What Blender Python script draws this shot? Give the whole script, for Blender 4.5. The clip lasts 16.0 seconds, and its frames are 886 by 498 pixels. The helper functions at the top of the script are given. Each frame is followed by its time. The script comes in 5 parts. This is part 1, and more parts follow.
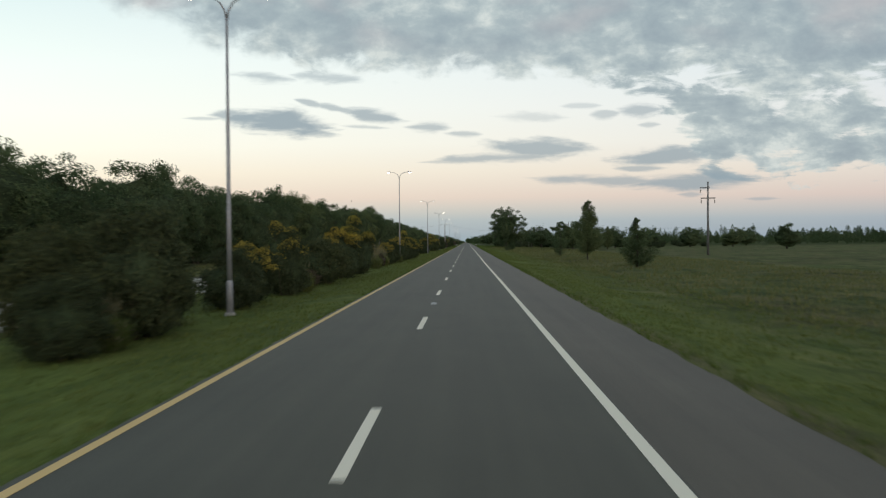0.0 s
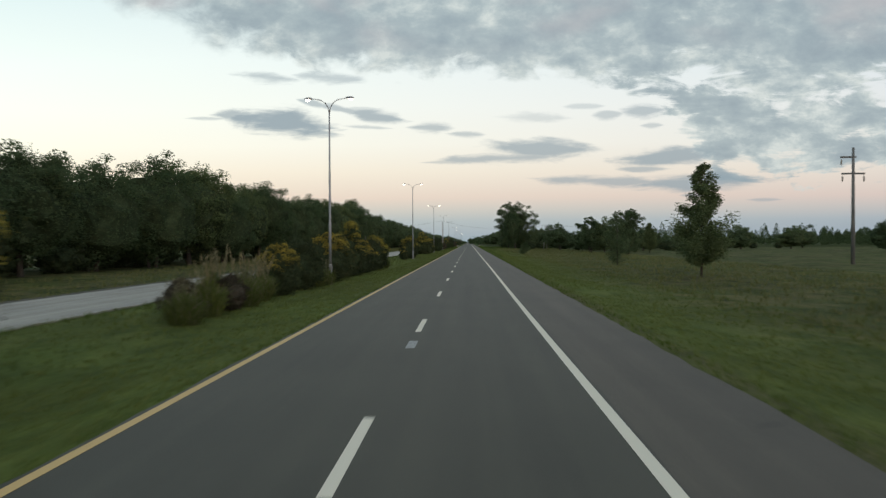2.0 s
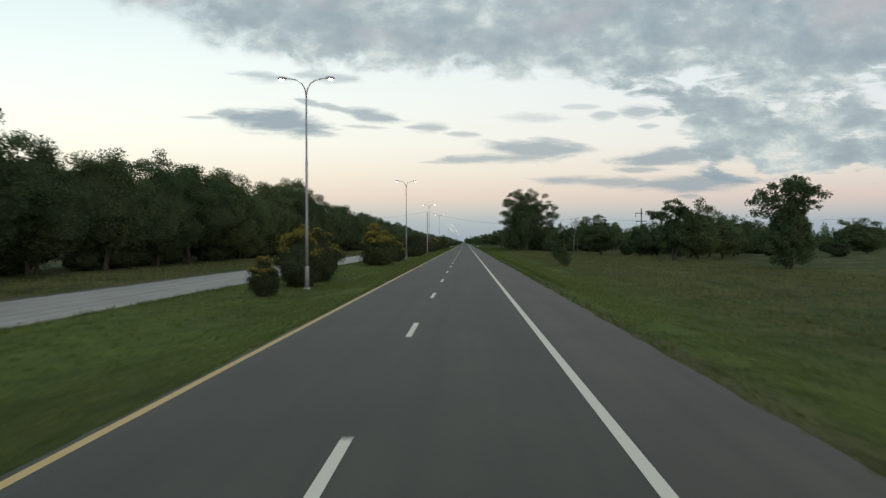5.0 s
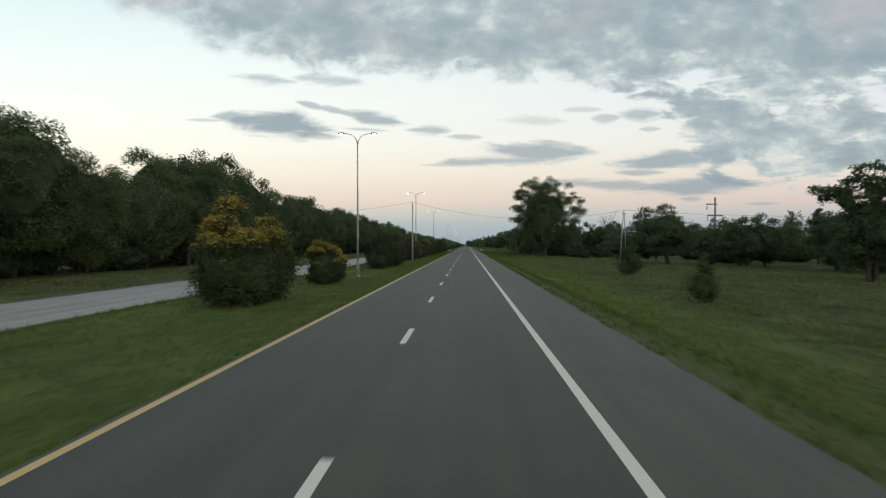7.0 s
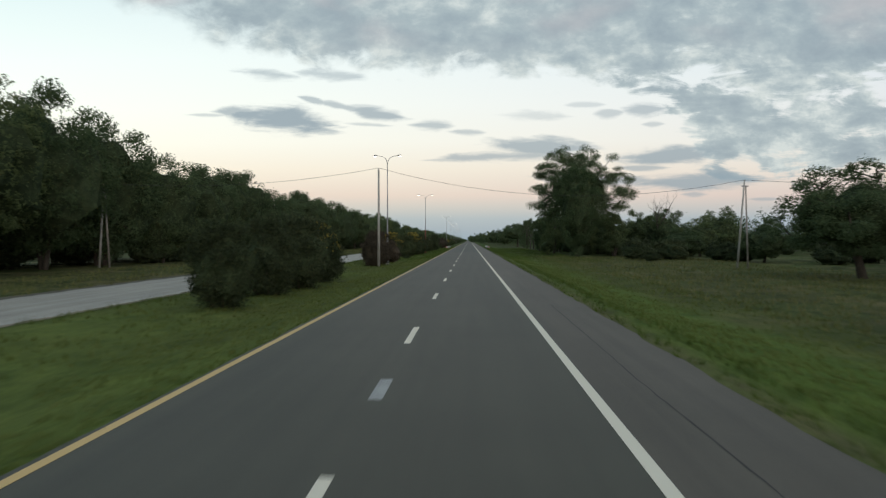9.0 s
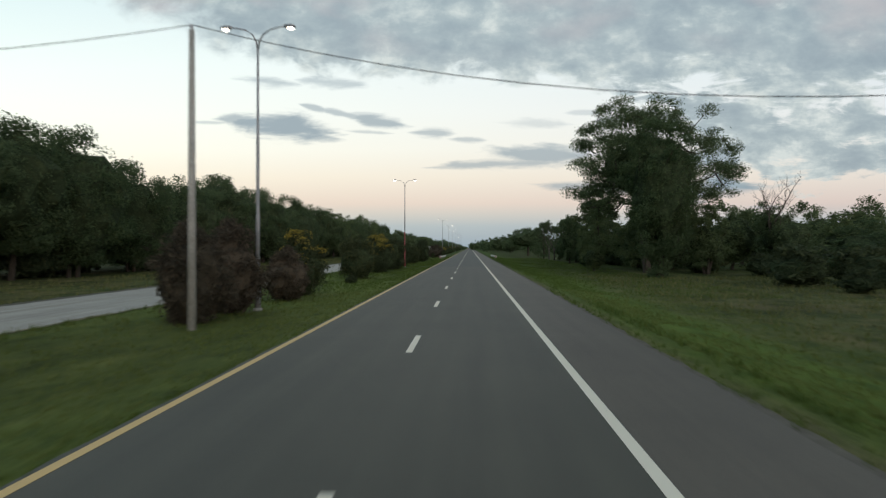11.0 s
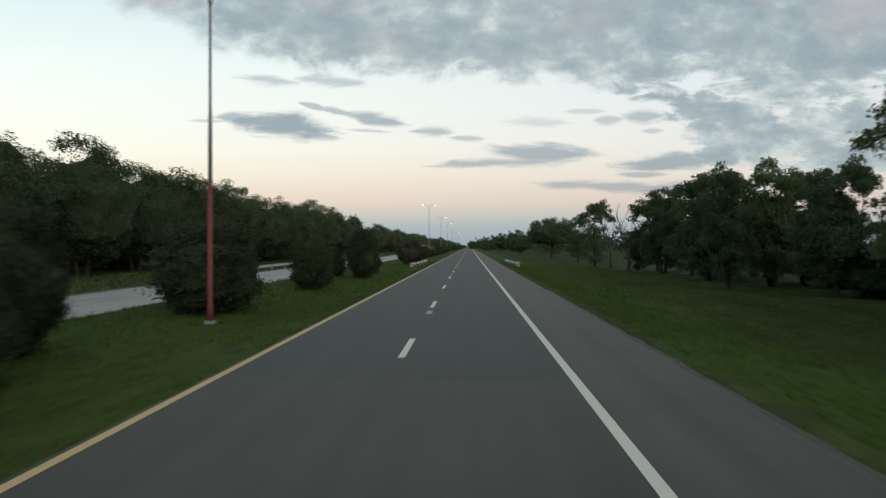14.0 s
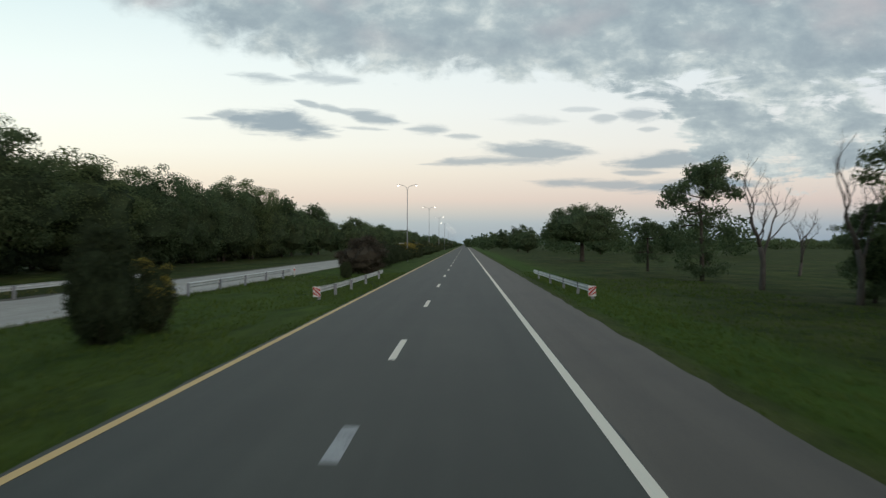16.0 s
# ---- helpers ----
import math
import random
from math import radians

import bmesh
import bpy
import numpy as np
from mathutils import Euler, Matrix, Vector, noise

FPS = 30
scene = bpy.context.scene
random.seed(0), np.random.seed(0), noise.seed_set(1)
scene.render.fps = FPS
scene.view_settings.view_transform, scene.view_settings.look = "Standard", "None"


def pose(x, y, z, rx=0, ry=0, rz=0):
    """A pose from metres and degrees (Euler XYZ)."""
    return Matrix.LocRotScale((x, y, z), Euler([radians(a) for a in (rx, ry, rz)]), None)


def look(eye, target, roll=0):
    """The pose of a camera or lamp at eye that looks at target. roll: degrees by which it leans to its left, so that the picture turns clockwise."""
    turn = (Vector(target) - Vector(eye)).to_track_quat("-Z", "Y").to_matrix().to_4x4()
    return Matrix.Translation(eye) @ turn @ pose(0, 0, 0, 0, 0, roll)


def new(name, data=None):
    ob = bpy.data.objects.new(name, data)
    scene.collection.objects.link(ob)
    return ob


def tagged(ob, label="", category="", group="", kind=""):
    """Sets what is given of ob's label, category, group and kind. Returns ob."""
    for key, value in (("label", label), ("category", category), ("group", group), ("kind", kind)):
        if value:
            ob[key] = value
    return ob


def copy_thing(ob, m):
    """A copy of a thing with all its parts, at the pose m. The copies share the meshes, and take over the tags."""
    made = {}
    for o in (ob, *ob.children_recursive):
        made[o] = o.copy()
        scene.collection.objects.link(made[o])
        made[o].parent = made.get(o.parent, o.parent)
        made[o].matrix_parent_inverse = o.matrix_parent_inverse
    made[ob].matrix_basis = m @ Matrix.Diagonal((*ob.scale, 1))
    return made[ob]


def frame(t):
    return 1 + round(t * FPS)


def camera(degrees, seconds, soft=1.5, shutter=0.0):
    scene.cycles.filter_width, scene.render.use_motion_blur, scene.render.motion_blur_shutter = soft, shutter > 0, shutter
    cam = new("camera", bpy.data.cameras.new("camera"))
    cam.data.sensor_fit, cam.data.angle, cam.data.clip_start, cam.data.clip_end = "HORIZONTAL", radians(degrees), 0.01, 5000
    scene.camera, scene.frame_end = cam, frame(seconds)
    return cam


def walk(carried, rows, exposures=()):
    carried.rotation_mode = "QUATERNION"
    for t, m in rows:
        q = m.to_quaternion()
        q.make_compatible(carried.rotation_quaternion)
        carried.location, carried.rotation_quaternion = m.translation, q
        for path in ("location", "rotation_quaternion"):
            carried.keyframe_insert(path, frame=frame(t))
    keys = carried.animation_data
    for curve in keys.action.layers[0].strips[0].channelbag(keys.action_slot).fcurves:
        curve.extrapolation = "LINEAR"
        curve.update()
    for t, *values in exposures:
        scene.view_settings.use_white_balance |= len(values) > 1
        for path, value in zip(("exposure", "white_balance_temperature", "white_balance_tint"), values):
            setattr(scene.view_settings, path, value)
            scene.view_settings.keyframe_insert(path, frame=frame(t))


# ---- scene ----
cam = camera(71.8, 16.0, soft=1.3, shutter=0.32)

# seconds, eye x, eye y, yaw (left +), pitch, roll
PATH = [
    (0.0, 1.480, -6.84, 2.219, -0.687, -0.42),
    (0.5, 1.503, 5.28, 2.126, -0.520, -0.39),
    (1.0, 1.527, 17.40, 2.351, -0.195, -0.36),
    (1.5, 1.550, 29.54, 2.364, -0.503, -0.33),
    (2.0, 1.545, 41.68, 2.430, -0.653, -0.29),
    (2.5, 1.540, 53.85, 2.443, -0.751, -0.26),
    (3.0, 1.535, 66.02, 2.404, -0.637, -0.23),
    (3.5, 1.530, 78.19, 2.311, -0.312, -0.20),
    (4.0, 1.563, 90.36, 2.166, -0.568, -0.18),
    (6.5, 1.727, 151.21, 2.126, -0.685, -0.08),
    (7.0, 1.760, 163.41, 2.245, -0.413, -0.06),
    (7.5, 1.725, 175.61, 2.417, -0.668, -0.04),
    (8.0, 1.690, 187.81, 2.324, -0.713, -0.03),
    (8.5, 1.655, 200.01, 2.549, -1.021, -0.01),
    (9.0, 1.620, 212.16, 2.456, -0.855, 0.00),
    (11.5, 1.549, 272.50, 2.522, -0.132, 0.08),
    (12.0, 1.534, 284.65, 2.377, -0.290, 0.10),
    (12.5, 1.520, 296.80, 2.285, -0.449, 0.11),
    (13.0, 1.555, 308.95, 2.245, -0.396, 0.11),
    (13.5, 1.590, 321.12, 2.311, -0.290, 0.12),
    (14.0, 1.625, 333.30, 2.430, -0.290, 0.12),
    (14.5, 1.660, 345.47, 2.285, -0.290, 0.13),
    (15.0, 1.673, 357.60, 2.140, -0.291, 0.14),
    (15.5, 1.687, 369.72, 2.206, -0.528, 0.14),
    (16.0, 1.700, 381.85, 2.060, -0.475, 0.15),
]
EYE_HEIGHT = 2.7


def heading(x, y, z, yaw, pitch, roll):
    a, b = radians(yaw), radians(pitch)
    way = Vector((-math.sin(a) * math.cos(b), math.cos(a) * math.cos(b), math.sin(b)))
    eye = Vector((x, y, z))
    return look(eye, eye + way, roll)


walk(cam, [(t, heading(x, y, EYE_HEIGHT, yaw, pitch, roll)) for t, x, y, yaw, pitch, roll in PATH], exposures=[(0, -0.06, 6470, 10), (4, -0.06, 6440, 10), (9, -0.04, 6400, 10), (12, -0.03, 6390, 10), (14, -0.09, 6380, 10), (16, -0.08, 6370, 10)])


# ---- light: sky after sunset with broken clouds, a wide faint glow behind ----
def build_sky():
    world = bpy.data.worlds.new("dusk_sky")
    scene.world = world
    world.use_nodes = True
    nt = world.node_tree
    nt.nodes.clear()
    N = nt.nodes.new
    L = nt.links.new

    def plug(node, i, v):
        if isinstance(v, (int, float)):
            node.inputs[i].default_value = v
        else:
            L(v, node.inputs[i])

    def m(op, a, b=0.0, c=0.0, clamp=False):
        n = N("ShaderNodeMath")
        n.operation, n.use_clamp = op, clamp
        plug(n, 0, a), plug(n, 1, b), plug(n, 2, c)
        return n.outputs[0]

    def step(v, lo, hi):
        n = N("ShaderNodeMapRange")
        n.interpolation_type = "SMOOTHSTEP"
        plug(n, 0, v), plug(n, 1, lo), plug(n, 2, hi)
        return n.outputs[0]

    def ramp(v, stops):
        n = N("ShaderNodeValToRGB")
        els = n.color_ramp.elements
        while len(els) < len(stops):
            els.new(0.5)
        for e, (p, c) in zip(els, stops):
            e.position, e.color = p, (*c, 1)
        L(v, n.inputs[0])
        return n.outputs[0]

    def mixc(f, a, b, blend="MIX"):
        n = N("ShaderNodeMix")
        n.data_type, n.blend_type = "RGBA", blend
        plug(n, 0, f)
        for i, v in ((6, a), (7, b)):
            if isinstance(v, tuple):
                n.inputs[i].default_value = (*v, 1)
            else:
                L(v, n.inputs[i])
        return n.outputs[2]

    def fuzz(vec, scale, detail, rough, dist=0.0):
        n = N("ShaderNodeTexNoise")
        L(vec, n.inputs["Vector"])
        n.inputs["Scale"].default_value, n.inputs["Detail"].default_value = scale, detail
        n.inputs["Roughness"].default_value, n.inputs["Distortion"].default_value = rough, dist
        return n.outputs[0]

    def vec(x, y, z=0.0):
        n = N("ShaderNodeCombineXYZ")
        plug(n, 0, x), plug(n, 1, y), plug(n, 2, z)
        return n.outputs[0]

    tc = N("ShaderNodeTexCoord")
    sp = N("ShaderNodeSeparateXYZ")
    L(tc.outputs["Generated"], sp.inputs[0])
    X, Y, Z = sp.outputs
    depth = m("MAXIMUM", m("ABSOLUTE", Y), 0.08)
    u, v = m("DIVIDE", X, depth), m("DIVIDE", Z, depth)
    ah = m("MINIMUM", m("MAXIMUM", v, 0.0), 1.0)

    def srgb(r, g, b):
        return tuple((c / 255 / 12.92 if c < 10 else ((c / 255 + 0.055) / 1.055) ** 2.4) for c in (r, g, b))

    clear = ramp(ah, [(0.0, srgb(154, 176, 188)), (0.034, srgb(165, 186, 197)), (0.052, srgb(194, 197, 199)), (0.072, srgb(221, 206, 201)),
                      (0.115, srgb(237, 227, 216)), (0.16, srgb(243, 240, 232)), (0.22, srgb(242, 244, 240)), (0.3, srgb(236, 244, 244)), (0.42, srgb(218, 234, 239)), (1.0, srgb(146, 182, 210))])
    nish = N("ShaderNodeTexSky")
    nish.sky_type, nish.sun_disc = "NISHITA", False
    nish.sun_elevation, nish.sun_rotation = radians(2.0), radians(153)
    glow = m("MULTIPLY_ADD", u, -0.16, 1.02)
    glow = m("MINIMUM", m("MAXIMUM", glow, 0.7), 1.15)
    side = vec(glow, glow, m("MULTIPLY_ADD", glow, 0.5, 0.5))
    clear = mixc(1.0, clear, side, "MULTIPLY")
    clear = mixc(0.06, clear, nish.outputs[0])

    # cloud bank overhead: solid with soft cells in the middle, broken into flat pieces with bright seams towards the right
    small = fuzz(vec(m("MULTIPLY", u, 9.0), m("MULTIPLY", v, 14.0), 3.1), 1.7, 8, 0.56, 0.3)
    big = fuzz(vec(m("MULTIPLY", u, 3.0), m("MULTIPLY", v, 6.5), 7.7), 1.4, 4, 0.55, 0.2)
    seams = fuzz(vec(m("MULTIPLY", u, 6.0), m("MULTIPLY", v, 21.0), 5.4), 1.6, 8, 0.6, 0.5)
    edge = N("ShaderNodeFloatCurve")
    pts = edge.mapping.curves[0].points
    knots = [(0.0, 0.66), (0.15, 0.48), (0.20, 0.395), (0.22, 0.370), (0.255, 0.348), (0.29, 0.320), (0.32, 0.300), (0.375, 0.292), (0.42, 0.280), (0.45, 0.272), (0.485, 0.280), (0.515, 0.266),
             (0.58, 0.250), (0.61, 0.254), (0.64, 0.246), (0.665, 0.222), (0.682, 0.150), (0.70, 0.118), (1.0, 0.10)]
    while len(pts) < len(knots):
        pts.new(0.5, 0.5)
    for p, k in zip(pts, knots):
        p.location, p.handle_type = k, "VECTOR"
    edge.mapping.update()
    L(m("MULTIPLY_ADD", u, 0.5, 0.5, clamp=True), edge.inputs["Value"])
    right = step(u, 0.10, 0.32)
    rise = m("MULTIPLY", m("SUBTRACT", v, edge.outputs[0]), 8.0)
    cap = m("ADD", m("MULTIPLY_ADD", right, -0.28, 0.62), m("ADD", m("MULTIPLY", step(v, 0.24, 0.36), m("MULTIPLY", right, 0.26)), m("MULTIPLY", step(u, -0.42, -0.62), -0.36)))
    gap = m("MULTIPLY", m("SUBTRACT", step(v, 0.205, 0.24), step(v, 0.262, 0.30)), step(u, 0.22, 0.36))
    cap = m("MULTIPLY_ADD", gap, -0.26, cap)
    cover = m("MINIMUM", m("MAXIMUM", rise, -0.9), cap)
    lumpy = m("ADD", m("MULTIPLY_ADD", small, 1.0, -0.5), m("MULTIPLY_ADD", big, 0.5, -0.25))
    lumpy = m("ADD", lumpy, m("MULTIPLY", m("MULTIPLY_ADD", seams, 1.9, -0.92), m("MULTIPLY_ADD", right, 0.94, 0.06)))
    body = m("ADD", cover, lumpy)
    bank = step(body, -0.06, m("MULTIPLY_ADD", step(u, -0.25, -0.5), 0.4, 0.22))

    # single long streaks low over the horizon: centre u, v, half length, half height, slope, weight
    left_streaks = [(-0.304, 0.197, 0.119, 0.025, -0.12, 1.0), (-0.384, 0.212, 0.051, 0.011, -0.02, 0.8), (-0.432, 0.207, 0.045, 0.004, -0.02, 0.5), (-0.248, 0.182, 0.051, 0.010, -0.10, 0.8),
                    (-0.257, 0.230, 0.028, 0.006, -0.25, 0.7), (-0.219, 0.221, 0.032, 0.007, -0.22, 0.7), (-0.149, 0.206, 0.068, 0.011, -0.15, 0.85), (-0.190, 0.214, 0.050, 0.006, -0.20, 0.7), (-0.173, 0.219, 0.032, 0.004, -0.05, 0.4),
                    (-0.168, 0.189, 0.053, 0.004, -0.06, 0.5), (-0.063, 0.187, 0.049, 0.011, -0.03, 0.7), (-0.006, 0.176, 0.036, 0.006, -0.05, 0.6), (-0.337, 0.274, 0.062, 0.011, -0.10, 0.65), (-0.229, 0.271, 0.070, 0.012, -0.10, 0.6)]
    right_streaks = [(0.113, 0.151, 0.111, 0.018, -0.04, 0.85), (0.049, 0.135, 0.117, 0.011, 0.03, 0.75), (-0.024, 0.131, 0.066, 0.004, 0.02, 0.5), (0.104, 0.201, 0.066, 0.011, -0.03, 0.35),
                     (0.186, 0.218, 0.038, 0.006, 0.0, 0.4), (0.222, 0.204, 0.028, 0.008, 0.05, 0.55), (0.281, 0.212, 0.042, 0.014, -0.04, 0.7), (0.295, 0.186, 0.021, 0.005, 0.0, 0.5), (0.315, 0.134, 0.100, 0.019, 0.04, 0.9),
                     (0.286, 0.116, 0.053, 0.006, 0.0, 0.7), (0.213, 0.098, 0.133, 0.011, -0.04, 0.75), (0.366, 0.093, 0.122, 0.017, 0.03, 0.9), (0.362, 0.073, 0.028, 0.005, 0.0, 0.6), (0.474, 0.065, 0.036, 0.004, 0.0, 0.55)]
    fray = fuzz(vec(m("MULTIPLY", u, 7.0), m("MULTIPLY", v, 30.0), 1.3), 1.8, 7, 0.6, 0.25)
    wisps = 0.0
    for cu, cv, ru, rv, k, weight in left_streaks + right_streaks:
        du = m("SUBTRACT", u, cu)
        dv = m("SUBTRACT", m("SUBTRACT", v, cv), m("MULTIPLY", du, k))
        a, b = m("DIVIDE", du, ru), m("DIVIDE", dv, rv)
        lens = m("SUBTRACT", m("SUBTRACT", 1.0, m("MULTIPLY", a, a)), m("MULTIPLY", m("ABSOLUTE", b), 0.9))
        d = m("ADD", m("MAXIMUM", lens, -1.5), m("MULTIPLY_ADD", fray, 2.2, -1.12))
        s = m("MULTIPLY", step(d, -0.12, 0.75), weight)
        wisps = s if wisps == 0.0 else m("MAXIMUM", wisps, s)
    above = step(v, 0.03, 0.07)
    cells = fuzz(vec(m("MULTIPLY", u, 10.0), m("MULTIPLY", v, 15.0), 9.2), 1.7, 6, 0.58, 0.15)
    thick = m("ADD", m("MULTIPLY", m("MINIMUM", m("MAXIMUM", body, 0.0), 0.5), 0.7), m("MULTIPLY_ADD", cells, -1.8, 1.1))
    thick = m("ADD", thick, m("MULTIPLY_ADD", big, -0.6, m("MULTIPLY_ADD", step(v, 0.45, 0.9), 0.3, 0.3)))
    shade = ramp(thick, [(0.08, srgb(215, 223, 219)), (0.26, srgb(191, 203, 203)), (0.46, srgb(169, 184, 188)), (0.72, srgb(155, 171, 178)), (1.0, srgb(145, 161, 170))])
    pink = step(fuzz(vec(m("MULTIPLY", u, 3.0), m("MULTIPLY", v, 6.0), 11.0), 1.5, 3, 0.5), 0.46, 0.7)
    shade = mixc(m("MULTIPLY", pink, m("MULTIPLY", m("SUBTRACT", step(v, 0.27, 0.40), step(v, 0.5, 0.8)), 0.62)), shade, srgb(203, 193, 193))
    low = srgb(150, 167, 176)
    lit = mixc(m("MULTIPLY", m("MULTIPLY", bank, above), 0.92), clear, shade)
    lit = mixc(m("MULTIPLY", wisps, 0.9), lit, low)
    below = step(Z, -0.02, 0.0)
    lit = mixc(below, (0.03, 0.035, 0.025), lit)
    bg = N("ShaderNodeBackground")
    L(lit, bg.inputs[0])
    bg.inputs[1].default_value = 1.0
    out = N("ShaderNodeOutputWorld")
    L(bg.outputs[0], out.inputs[0])


build_sky()
sun = new("evening_glow", bpy.data.lights.new("evening_glow", "SUN"))
sun.data.energy, sun.data.angle, sun.data.color = 1.4, radians(60), (1.0, 0.93, 0.85)
sun.matrix_world = look((0, 0, 0), (-0.5, 1.0, -0.33))


# ---- materials ----
def shader(name, rough=0.8, spec=0.3, metal=0.0):
    mat = bpy.data.materials.new(name)
    mat.use_nodes = True
    b = mat.node_tree.nodes["Principled BSDF"]
    b.inputs["Roughness"].default_value, b.inputs["Metallic"].default_value = rough, metal
    b.inputs["Specular IOR Level"].default_value = spec
    return mat, mat.node_tree, b


def node(nt, kind, **inputs):
    n = nt.nodes.new(kind)
    for k, val in inputs.items():
        n.inputs[k.replace("_", " ")].default_value = val
    return n


def coords(nt, stretch=(1, 1, 1)):
    tc = nt.nodes.new("ShaderNodeTexCoord")
    mp = nt.nodes.new("ShaderNodeMapping")
    mp.inputs["Scale"].default_value = stretch
    nt.links.new(tc.outputs["Object"], mp.inputs[0])
    return mp.outputs[0]


def ramped(nt, fac, stops):
    n = nt.nodes.new("ShaderNodeValToRGB")
    els = n.color_ramp.elements
    while len(els) < len(stops):
        els.new(0.5)
    for e, (p, c) in zip(els, stops):
        e.position, e.color = p, (*c, 1)
    nt.links.new(fac, n.inputs[0])
    return n.outputs[0]


def blended(nt, fac, a, b, kind="MIX"):
    n = nt.nodes.new("ShaderNodeMix")
    n.data_type, n.blend_type = "RGBA", kind
    if isinstance(fac, (int, float)):
        n.inputs[0].default_value = fac
    else:
        nt.links.new(fac, n.inputs[0])
    for i, c in ((6, a), (7, b)):
        if isinstance(c, tuple):
            n.inputs[i].default_value = (*c, 1)
        else:
            nt.links.new(c, n.inputs[i])
    return n.outputs[2]


def mottled(name, dark, light, scale=3.0, fine=40.0, rough=0.85, spec=0.25, bump=0.3, dist=0.01, stretch=(1, 1, 1), metal=0.0):
    """A surface with coarse blotches and fine grain."""
    mat, nt, b = shader(name, rough, spec, metal)
    co = coords(nt, stretch)
    a = node(nt, "ShaderNodeTexNoise", Scale=scale, Detail=5.0, Roughness=0.6)
    f = node(nt, "ShaderNodeTexNoise", Scale=fine, Detail=3.0, Roughness=0.6)
    nt.links.new(co, a.inputs["Vector"]), nt.links.new(co, f.inputs["Vector"])
    ca = ramped(nt, a.outputs[0], [(0.3, dark), (0.7, light)])
    cf = ramped(nt, f.outputs[0], [(0.3, (0.72, 0.72, 0.72)), (0.7, (1.18, 1.18, 1.18))])
    nt.links.new(blended(nt, 1.0, ca, cf, "MULTIPLY"), b.inputs["Base Color"])
    bp = node(nt, "ShaderNodeBump", Strength=bump, Distance=dist)
    nt.links.new(f.outputs[0], bp.inputs["Height"])
    nt.links.new(bp.outputs[0], b.inputs["Normal"])
    return mat


def foliage(name, stops, through_light=0.25, rough=0.75):
    """Leaves whose tone differs from leaf to leaf and from tree to tree."""
    mat, nt, b = shader(name, rough, 0.2)
    g = nt.nodes.new("ShaderNodeNewGeometry")
    oi = nt.nodes.new("ShaderNodeObjectInfo")
    col = ramped(nt, g.outputs["Random Per Island"], stops)
    tone = ramped(nt, oi.outputs["Random"], [(0.0, (0.75, 0.8, 0.75)), (0.5, (1.0, 1.0, 1.0)), (1.0, (1.25, 1.15, 1.0))])
    col = blended(nt, 1.0, col, tone, "MULTIPLY")
    nt.links.new(col, b.inputs["Base Color"])
    tr = nt.nodes.new("ShaderNodeBsdfTranslucent")
    nt.links.new(col, tr.inputs[0])
    mx = nt.nodes.new("ShaderNodeMixShader")
    mx.inputs[0].default_value = through_light
    nt.links.new(b.outputs[0], mx.inputs[1]), nt.links.new(tr.outputs[0], mx.inputs[2])
    nt.links.new(mx.outputs[0], nt.nodes["Material Output"].inputs[0])
    return mat


def asphalt(name, base, tint):
    """Worn asphalt: stone grain, blotches, long wheel tracks and faint lengthwise streaks."""
    mat, nt, b = shader(name, 0.66, 0.5)
    co = coords(nt)
    along = coords(nt, (1, 0.03, 1))
    grain = node(nt, "ShaderNodeTexNoise", Scale=90.0, Detail=2.0)
    blot = node(nt, "ShaderNodeTexNoise", Scale=0.35, Detail=5.0, Roughness=0.6)
    streak = node(nt, "ShaderNodeTexNoise", Scale=1.6, Detail=4.0, Roughness=0.55)
    nt.links.new(co, grain.inputs["Vector"]), nt.links.new(co, blot.inputs["Vector"]), nt.links.new(along, streak.inputs["Vector"])
    c = ramped(nt, streak.outputs[0], [(0.25, tuple(k * 0.84 for k in base)), (0.75, tuple(k * 1.16 for k in tint))])
    c = blended(nt, 1.0, c, ramped(nt, blot.outputs[0], [(0.3, (0.88, 0.88, 0.88)), (0.7, (1.1, 1.1, 1.1))]), "MULTIPLY")
    c = blended(nt, 1.0, c, ramped(nt, grain.outputs[0], [(0.3, (0.7, 0.7, 0.7)), (0.7, (1.3, 1.3, 1.3))]), "MULTIPLY")
    nt.links.new(c, b.inputs["Base Color"])
    bp = node(nt, "ShaderNodeBump", Strength=0.4, Distance=0.006)
    nt.links.new(grain.outputs[0], bp.inputs["Height"]), nt.links.new(bp.outputs[0], b.inputs["Normal"])
    return mat


def paint(name, colour, under, wear=0.58, rough=0.6):
    """Road paint with worn gaps that let the asphalt show."""
    mat, nt, b = shader(name, rough, 0.3)
    co = coords(nt)
    n1 = node(nt, "ShaderNodeTexNoise", Scale=14.0, Detail=6.0, Roughness=0.7)
    n2 = node(nt, "ShaderNodeTexNoise", Scale=1.2, Detail=3.0)
    nt.links.new(co, n1.inputs["Vector"]), nt.links.new(co, n2.inputs["Vector"])
    add = nt.nodes.new("ShaderNodeMath")
    add.operation = "MULTIPLY_ADD"
    nt.links.new(n2.outputs[0], add.inputs[0])
    add.inputs[1].default_value = 0.5
    nt.links.new(n1.outputs[0], add.inputs[2])
    f = ramped(nt, add.outputs[0], [(wear, (0, 0, 0)), (wear + 0.1, (0.1, 0.1, 0.1)), (wear + 0.3, (0.75, 0.75, 0.75))])
    c = blended(nt, f, colour, under)
    nt.links.new(c, b.inputs["Base Color"])
    return mat


